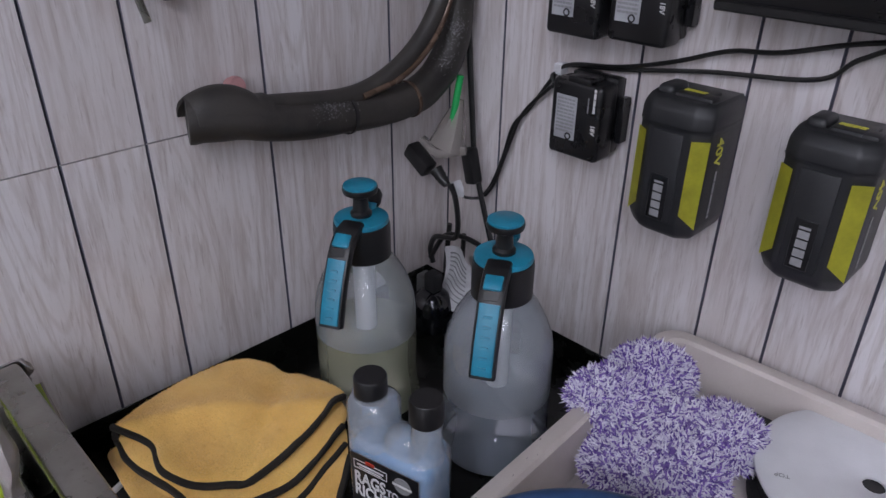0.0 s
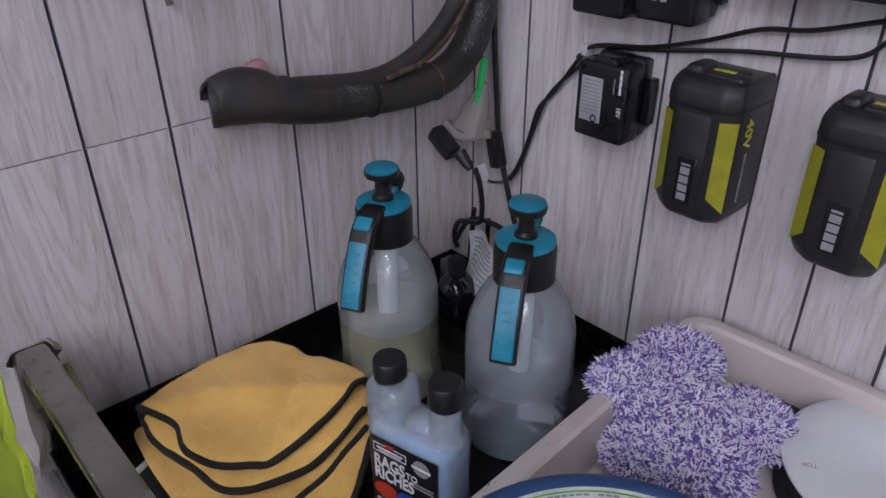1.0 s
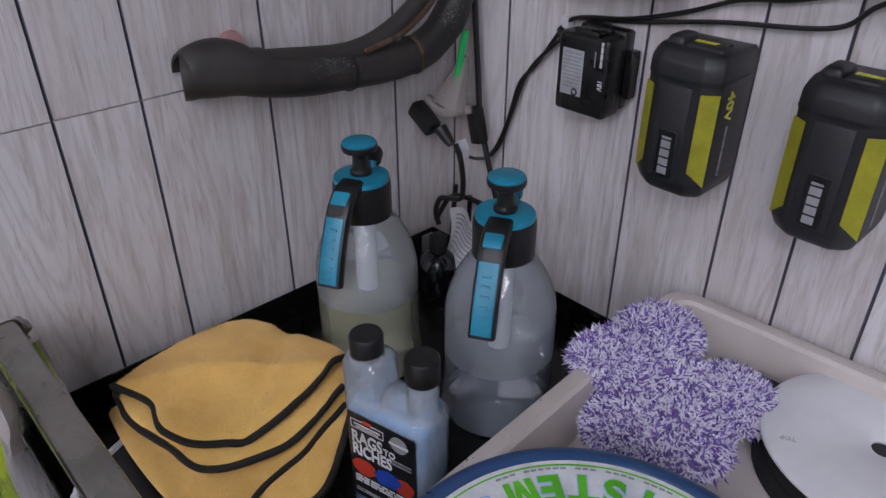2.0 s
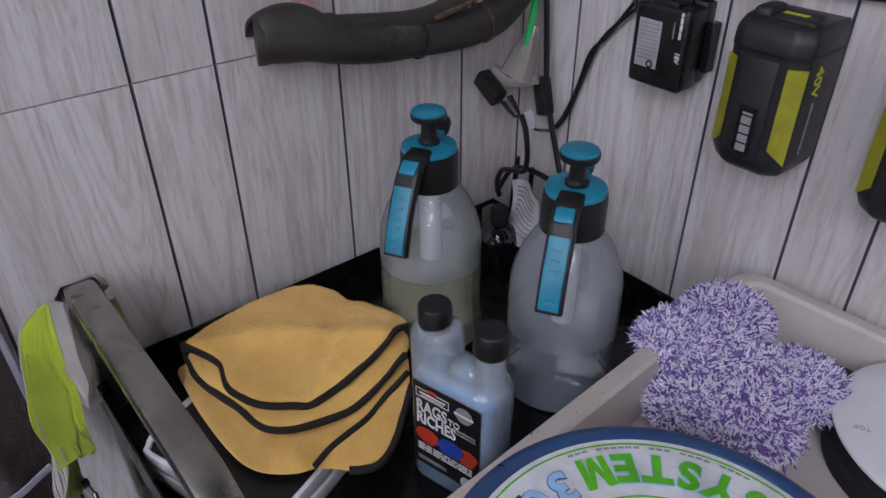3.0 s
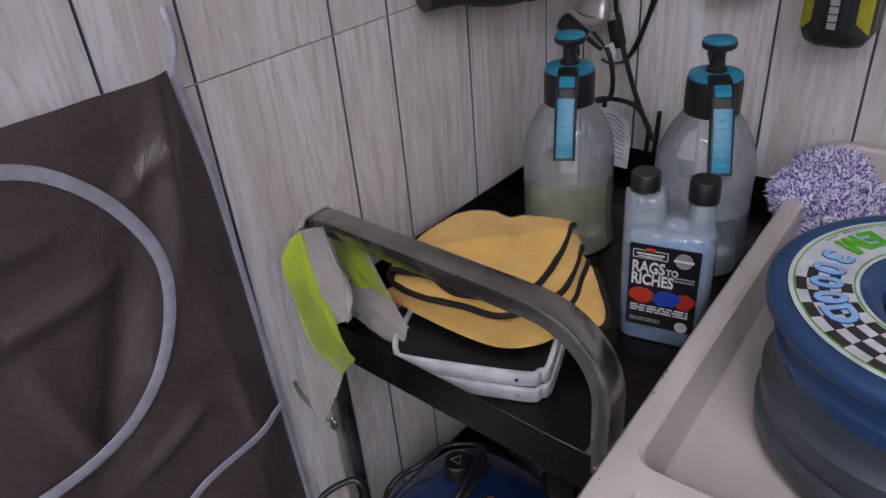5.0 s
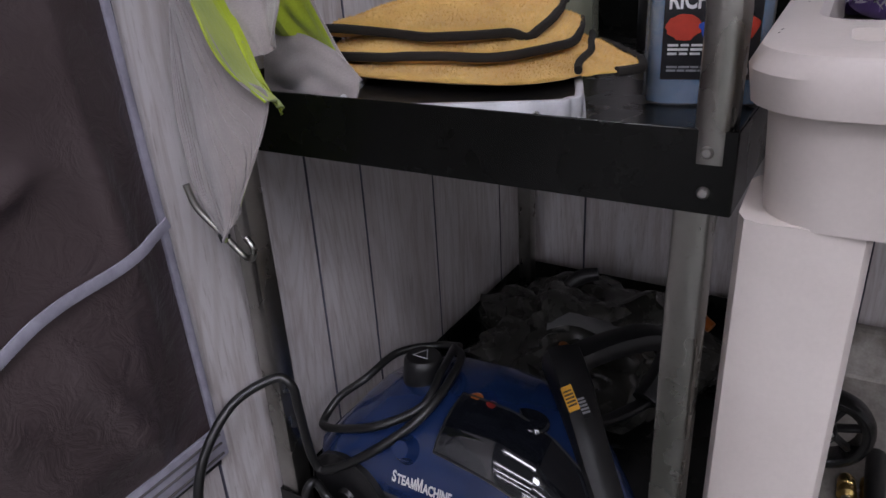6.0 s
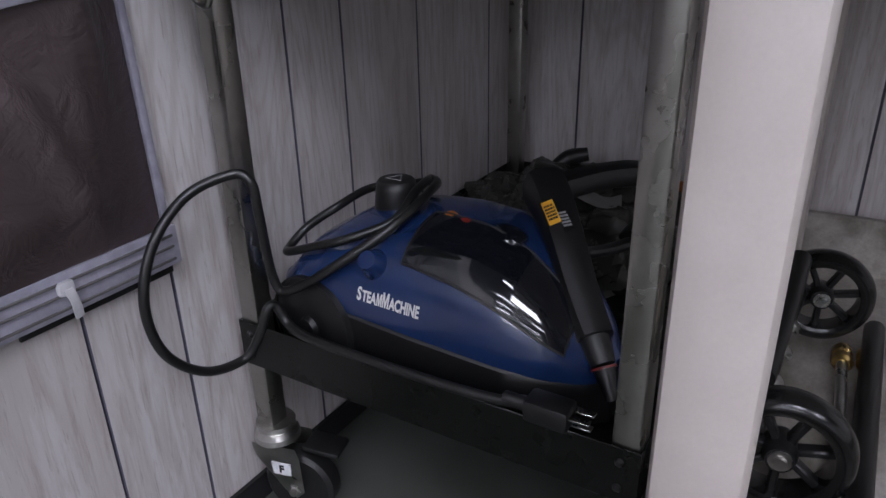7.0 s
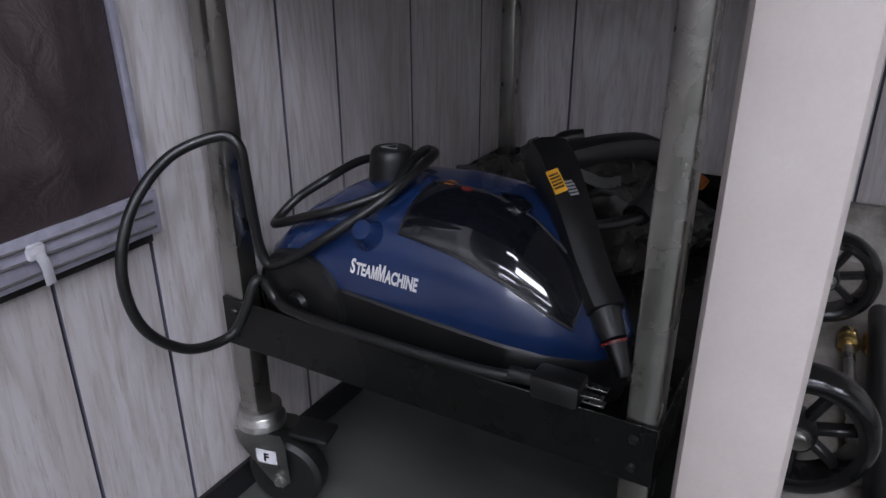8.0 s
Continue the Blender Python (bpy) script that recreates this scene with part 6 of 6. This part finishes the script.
part("button", lathe([(0, 0.003), (0.018, 0.002), (0.022, -0.001), (0.022, -0.004), (0, -0.004)], 36, m=Matrix.Translation(p) @ (shell(0.262, 84, 0.01) - p).to_track_quat("Z", "Y").to_matrix().to_4x4() @ Matrix.Diagonal((1.0, 0.7, 1, 1))), M_SMOKE, steam)
# name along the near side
cursor = 0.1510
for txt, size in (("S", 0.0125), ("TEAM", 0.0100), ("M", 0.0125), ("ACHINE", 0.0100)):
    tb = lettering(txt, size, 0.0, 0.00040, 0.84)
    wide = max(v.co.x for v in tb.verts)
    for v in tb.verts:
        x = cursor + v.co.x + v.co.y * 0.15
        v.co = shell(x, 10.5 + v.co.y * 950, 0.0012)
    cursor += wide + 0.0008
    part("name", tb, M_PRINTW, steam, smooth=False)

# steam gun and hose
gun = thing("steam_gun", (0.30, -0.54, SZ + 0.15), "black plastic steam gun with a corrugated hose and orange tag", "steam gun")
BG = (0.30, -0.54, SZ + 0.15)


def rel(pts, base):
    return [(p[0] - base[0], p[1] - base[1], p[2] - base[2]) for p in pts]


barrel = part("barrel", sweep(rel(((0.262, -0.496, 0.366), (0.282, -0.520, 0.358), (0.312, -0.556, 0.331), (0.338, -0.586, 0.305), (0.362, -0.610, 0.283)), BG), rect(0.041, 0.044, 0.013), 10, scale=lambda t: 1.0 - 0.26 * t), M_BLKPL, gun)
part("neck", tube(rel(((0.358, -0.606, 0.287), (0.374, -0.620, 0.268)), BG), 0.014, 4, 16, scale=lambda t: 1.0 - 0.25 * t), M_BLKPL, gun)
part("nozzle_ring", lathe([(0.0085, -0.001), (0.0112, -0.001), (0.0112, 0.001), (0.0085, 0.001)], 20, m=Matrix.Translation(rel(((0.375, -0.621, 0.266),), BG)[0]) @ Vector((0.5, -0.42, -0.75)).to_track_quat("Z", "Y").to_matrix().to_4x4()), M_REDL, gun)
part("nozzle", tube(rel(((0.375, -0.621, 0.267), (0.388, -0.632, 0.245)), BG), 0.0098, 4, 14, scale=lambda t: 1 - 0.4 * t), M_BLKPL, gun)
part("handle", sweep(rel(((0.262, -0.500, 0.360), (0.280, -0.478, 0.366), (0.304, -0.446, 0.369), (0.332, -0.414, 0.366), (0.350, -0.400, 0.348), (0.346, -0.420, 0.322), (0.338, -0.446, 0.306)), BG), rect(0.032, 0.024, 0.009), 10), M_BLKPL, gun)
part("trigger", sweep(rel(((0.304, -0.535, 0.330), (0.312, -0.508, 0.312), (0.326, -0.474, 0.305), (0.342, -0.444, 0.306)), BG), rect(0.014, 0.010, 0.004), 8), M_BLKPL, gun)
gun_tree = BVHTree.FromPolygons([v.co.copy() for v in barrel.data.vertices], [list(f.vertices) for f in barrel.data.polygons])
view = Vector((0.35, -0.90, 0.26)).normalized()
for base, dims, mat, seed, nm in (((0.284, -0.526, 0.356), (0.011, 0.026), M_YTAG, 4, "warning_tag"), ((0.297, -0.526, 0.352), (0.010, 0.025), M_BLKPL, 6, "instruction_tag")):
    q = Vector(base) - Vector(BG)
    hit, nrm, _, _ = gun_tree.ray_cast(q + view * 0.15, -view)
    hit, nrm = (hit, nrm) if hit else (q, view)
    if nrm.dot(view) < 0:
        nrm = -nrm
    rt = Vector((-0.62, 0.52, 0.58)).cross(nrm)
    fm = frame_of(hit + nrm * 0.0008, rt, nrm.cross(rt))
    tg = part(nm, box((-dims[0] / 2, -dims[1] / 2, 0), (dims[0] / 2, dims[1] / 2, 0.0006), m=fm), mat, gun, "small printed tag")
    t = bars(5, dims[0] * 0.8, dims[1] * 0.7, random.Random(seed), 0.0004)
    bmesh.ops.translate(t, verts=t.verts[:], vec=(0, 0, 0.0007))
    t.transform(fm)
    part("tag_print", t, M_BLKPL if mat is M_YTAG else M_PRINTG, tg)
part("hose", corrugated(rel(((0.345, -0.470, 0.345), (0.352, -0.500, 0.318), (0.352, -0.520, 0.280), (0.366, -0.540, 0.235), (0.392, -0.520, 0.205), (0.398, -0.440, 0.205), (0.390, -0.36, 0.240), (0.394, -0.38, 0.310), (0.388, -0.44, 0.345)), BG), 0.0078), M_RUBBER, gun, "corrugated black hose")
part("hose", corrugated(rel(((0.406, -0.600, 0.200), (0.404, -0.560, 0.225), (0.402, -0.52, 0.290), (0.398, -0.46, 0.340), (0.392, -0.38, 0.335), (0.396, -0.32, 0.270), (0.396, -0.28, 0.205)), BG), 0.0080), M_RUBBER, gun, "corrugated black hose")

# power cord with plug
pc = thing("power_cord", (0.06, -0.66, SZ + 0.03), "thick black power cord looped beside the steam cleaner, with a plug", "power cord")
BP = (0.06, -0.66, SZ + 0.03)
strand = [(0.150, -0.525, 0.366), (0.166, -0.538, 0.368), (0.175, -0.565, 0.369), (0.176, -0.606, 0.360), (0.164, -0.636, 0.345), (0.135, -0.660, 0.322), (0.106, -0.670, 0.301), (0.078, -0.676, 0.287), (0.070, -0.679, 0.300), (0.069, -0.683, 0.331), (0.072, -0.689, 0.372)]
outer = [(0.070, -0.691, 0.398), (0.056, -0.698, 0.406), (0.036, -0.734, 0.394), (0.032, -0.772, 0.362), (0.032, -0.791, 0.314), (0.036, -0.784, 0.264), (0.044, -0.752, 0.230), (0.052, -0.712, 0.224), (0.062, -0.698, 0.247), (0.068, -0.690, 0.272), (0.072, -0.682, 0.272), (0.082, -0.680, 0.256), (0.105, -0.684, 0.251), (0.16, -0.687, 0.2505), (0.22, -0.687, 0.250), (0.29, -0.684, 0.2495), (0.325, -0.680, 0.251)]
part("cord", tube(rel(strand + outer, BP), 0.0046, 10, 12), M_CORD, pc)
part("cord_loop", tube(rel(((0.150, -0.525, 0.366), (0.158, -0.548, 0.370), (0.163, -0.575, 0.368), (0.164, -0.612, 0.353), (0.134, -0.642, 0.340), (0.099, -0.650, 0.328), (0.060, -0.644, 0.312), (0.046, -0.630, 0.308), (0.050, -0.606, 0.322), (0.072, -0.585, 0.340), (0.085, -0.540, 0.350), (0.120, -0.510, 0.352), (0.150, -0.512, 0.360)), BP), 0.0044, 10, 12), M_CORD, pc)
pl = part("plug", box((-0.004, -0.012, -0.010), (0.034, 0.012, 0.010), 0.004, 2, m=Matrix.Translation(rel(((0.338, -0.680, 0.254),), BP)[0])), M_BLKPL, pc, "three-pin moulded plug")
part("strain_relief", lathe([(0.0, -0.004), (0.0055, -0.004), (0.006, 0.004), (0.0055, 0.006), (0.0065, 0.012), (0.006, 0.014), (0.008, 0.020), (0, 0.020)], 16, m=Matrix.Translation(rel(((0.318, -0.680, 0.253),), BP)[0]) @ pose(0, 0, 0, 0, 90, 0)), M_BLKPL, pc)
for dy, dz in ((-0.006, 0.004), (0.006, 0.004), (0.0, -0.005)):
    part("pin", box((0.034, dy - 0.0035, dz - 0.0008), (0.050, dy + 0.0035, dz + 0.0008), 0.0003, 1, m=Matrix.Translation(rel(((0.338, -0.680, 0.254),), BP)[0])), M_BRIGHT, pl)

# bag, papers and orange bits behind the steam cleaner
bag = thing("black_bag", (0.20, -0.25, SZ), "crumpled shiny black plastic bag at the back of the shelf", "bag")
b = bmesh.new()
bmesh.ops.create_icosphere(b, subdivisions=5, radius=1)
for v in b.verts:
    d = v.co.copy()
    n_ = noise.noise(d * 2.2) * 0.28 + abs(noise.noise(d * 5.0)) * 0.22 + noise.noise(d * 11.0) * 0.06
    v.co = Vector((d.x * 0.165, d.y * 0.155, max(-0.0, d.z) * 0.104)) * (0.95 + n_ * (1 if d.z > 0.05 else 0.3))
part("gathered_neck", tube([(-0.05, 0.03, 0.085), (-0.03, 0.05, 0.105), (-0.005, 0.06, 0.112)], 0.010, 8, 10, scale=lambda t: 1.2 - 0.5 * abs(t - 0.5)), M_RUBBER, bag)
part("skin", b, surface("glossy_black_film", (0.030, 0.030, 0.026), rough=0.25, relief=0), bag)
e = thing("leaflet", (0.215, -0.275, SZ + 0.092), "creased grey paper leaflet on the black bag", "leaflet", rz=18)
part("paper", sheet([[(-0.055 + 0.11 * i / 8, -0.045 + 0.09 * j / 6, 0.010 * math.sin(i * 0.7) + 0.004 * math.sin(j)) for i in range(9)] for j in range(7)], 0.0008), surface("grey_paper", (0.20, 0.20, 0.20), rough=0.6), e)
e = thing("orange_hose", (0.30, -0.30, SZ), "short orange hose end half hidden behind the steam cleaner", "hose")
part("hose", tube([(-0.105, -0.03, 0.07), (-0.09, -0.05, 0.080), (-0.07, -0.058, 0.07), (-0.06, -0.06, 0.05)], 0.008, 8, 12), M_ORANGE, e)
e = thing("orange_hose", (0.34, -0.20, SZ), "short orange hose end half hidden behind the steam cleaner", "hose")
part("hose", tube([(-0.035, 0.0, 0.08), (-0.01, 0.0, 0.088), (0.02, -0.01, 0.075)], 0.008, 8, 12), M_ORANGE, e)


# ---------- trolley with spoked wheels on the beige cart's lower shelf ----------
dolly = thing("folding_trolley", (0.533, -0.425, LS), "folded black trolley frame with spoked rubber wheels", "trolley")


def spoked(x, y, z, r, tilt):
    w = part("wheel", lathe([(r * 0.70, -0.013), (r * 0.77, -0.0155), (r * 0.86, -0.0155), (r * 0.93, -0.0125), (r * 0.98, -0.007), (r, 0.0), (r * 0.98, 0.007), (r * 0.93, 0.0125), (r * 0.86, 0.0155), (r * 0.77, 0.0155), (r * 0.70, 0.013), (r * 0.68, 0.0), (r * 0.70, -0.013)], 48), M_TYRE, dolly, "glossy black wheel with seven spokes")
    w.matrix_local = Matrix.Translation((x, y, z)) @ Matrix.Rotation(radians(tilt), 4, "Z") @ Matrix.Rotation(radians(90), 4, "X")
    part("hub", lathe([(0, 0.016), (r * 0.20, 0.016), (r * 0.24, 0.010), (r * 0.24, -0.010), (r * 0.20, -0.016), (0, -0.016)], 28), M_BLKPL, w)
    part("axle_nut", lathe([(0, 0.022), (r * 0.09, 0.022), (r * 0.10, 0.018), (r * 0.16, 0.0175), (r * 0.17, 0.0155), (0, 0.0155)], 18), M_BRIGHT, w, "bright steel axle nut")
    for k in range(7):
        part("spoke", box((r * 0.20, -r * 0.06, -0.006), (r * 0.72, r * 0.06, 0.006), 0.0015, 1, m=Matrix.Rotation(2 * math.pi * k / 7 + 0.2, 4, "Z")), M_BLKPL, w)
    return w


spoked(-0.022, -0.145, 0.058, 0.057, 8)
spoked(-0.022, 0.145, 0.068, 0.054, 8)
part("axle_bar", tube([(-0.046, -0.15, 0.055), (-0.050, 0.0, 0.062), (-0.046, 0.15, 0.068)], 0.011, 6, 16), M_CORD, dolly)
for y in (-0.06, 0.0, 0.055):
    part("bolt", lathe([(0, 0.006), (0.005, 0.006), (0.006, 0.002), (0.009, 0.002), (0.009, 0)], 16, m=Matrix.Translation((-0.040, y, 0.066)) @ pose(0, 0, 0, 0, 50, 0)), M_BRIGHT, dolly)
part("frame_tube", tube([(0.045, -0.33, 0.018), (0.042, -0.18, 0.018), (0.040, 0.0, 0.02), (0.038, 0.18, 0.022)], 0.011, 6, 14), M_CORD, dolly)
part("frame_tube", tube([(-0.048, 0.11, 0.12), (-0.048, 0.02, 0.10), (-0.050, -0.08, 0.080)], 0.012, 6, 14), M_CORD, dolly)
for x, y, r in ((0.545, -0.310, 0.0105), (0.566, -0.300, 0.0075)):
    e = thing("spray_lance", (x, y, LS + r + 0.001), "steel spray lance with a brass fitting, lying on the shelf", "spray lance", "spray lances")
    part("tube", tube([(0.0, 0.0, 0.0), (0.006, -0.10, 0.0), (0.014, -0.24, 0.0)], r * 0.55, 4, 14), M_BRIGHT, e)
    part("fitting", lathe([(0, -0.020), (r * 0.8, -0.020), (r, -0.014), (r, -0.004), (r * 0.8, -0.002), (r * 0.8, 0.002), (r * 1.05, 0.004), (r * 1.05, 0.012), (r * 0.7, 0.016), (0, 0.016)], 22, m=pose(0, 0.0, 0, 90, 0, 4)), M_BRASS, e, "brass quick connector")


# ---------- boards on the two walls, last ----------
def plank(wall, along, a, b, z0, z1):
    """One board with eased edges, its face flush with the wall's plane."""
    g, e = 0.0010, 0.0008
    a, b = a + g, b - g
    if along == "y":
        P = [(-0.0045, a), (-e, a), (0.0, a + e), (0.0, b - e), (-e, b), (-0.0045, b)]
        P = [(x, y) for x, y in P]
    else:
        P = [(a, 0.0045), (a, e), (a + e, 0.0), (b - e, 0.0), (b, e), (b, 0.0045)]
    bm = bmesh.new()
    lo = [bm.verts.new((x, y, z0)) for x, y in P]
    hi = [bm.verts.new((x, y, z1)) for x, y in P]
    for i in range(5):
        f = bm.faces.new((lo[i], lo[i + 1], hi[i + 1], hi[i]))
        f.material_index = 0 if i == 2 else 1        # the groove's flanks are painted dark
    bm.faces.new(lo)
    bm.faces.new(hi[::-1])
    bmesh.ops.recalc_face_normals(bm, faces=bm.faces[:])
    return part("board", bm, [M_PLANK, M_BACK], wall, smooth=False)


WRNG = random.Random(11)
cuts = [0.0, -0.117, -0.3135, -0.466, -0.556, -0.737, -0.828]
while cuts[-1] > -9.7:
    cuts.append(cuts[-1] - WRNG.choice((0.195, 0.142, 0.09, 0.18, 0.21)))
for b, a in zip(cuts, cuts[1:]):
    if b - a > 0.05:
        plank(wall_left, "y", a, b, 0.03, 0.9755)
        plank(wall_left, "y", a, b, 0.9770, CEIL)
cuts = [0.0, 0.103, 0.314, 0.444, 0.528]
while cuts[-1] < 5.7:
    cuts.append(cuts[-1] + WRNG.choice((0.195, 0.142, 0.09, 0.18, 0.21)))
for a, b in zip(cuts, cuts[1:]):
    plank(wall_back, "x", a, b, 0.03, CEIL)
tagged(part("baseboard", box((0.001, -9.9, 0.0), (0.007, -0.008, 0.034), 0.001, 1), M_BASEB), "low black rubber baseboard", "baseboard", kind="structure")
tagged(part("baseboard", box((0.001, -0.007, 0.0), (5.9, -0.001, 0.034), 0.001, 1), M_BASEB), "low black rubber baseboard", "baseboard", kind="structure")
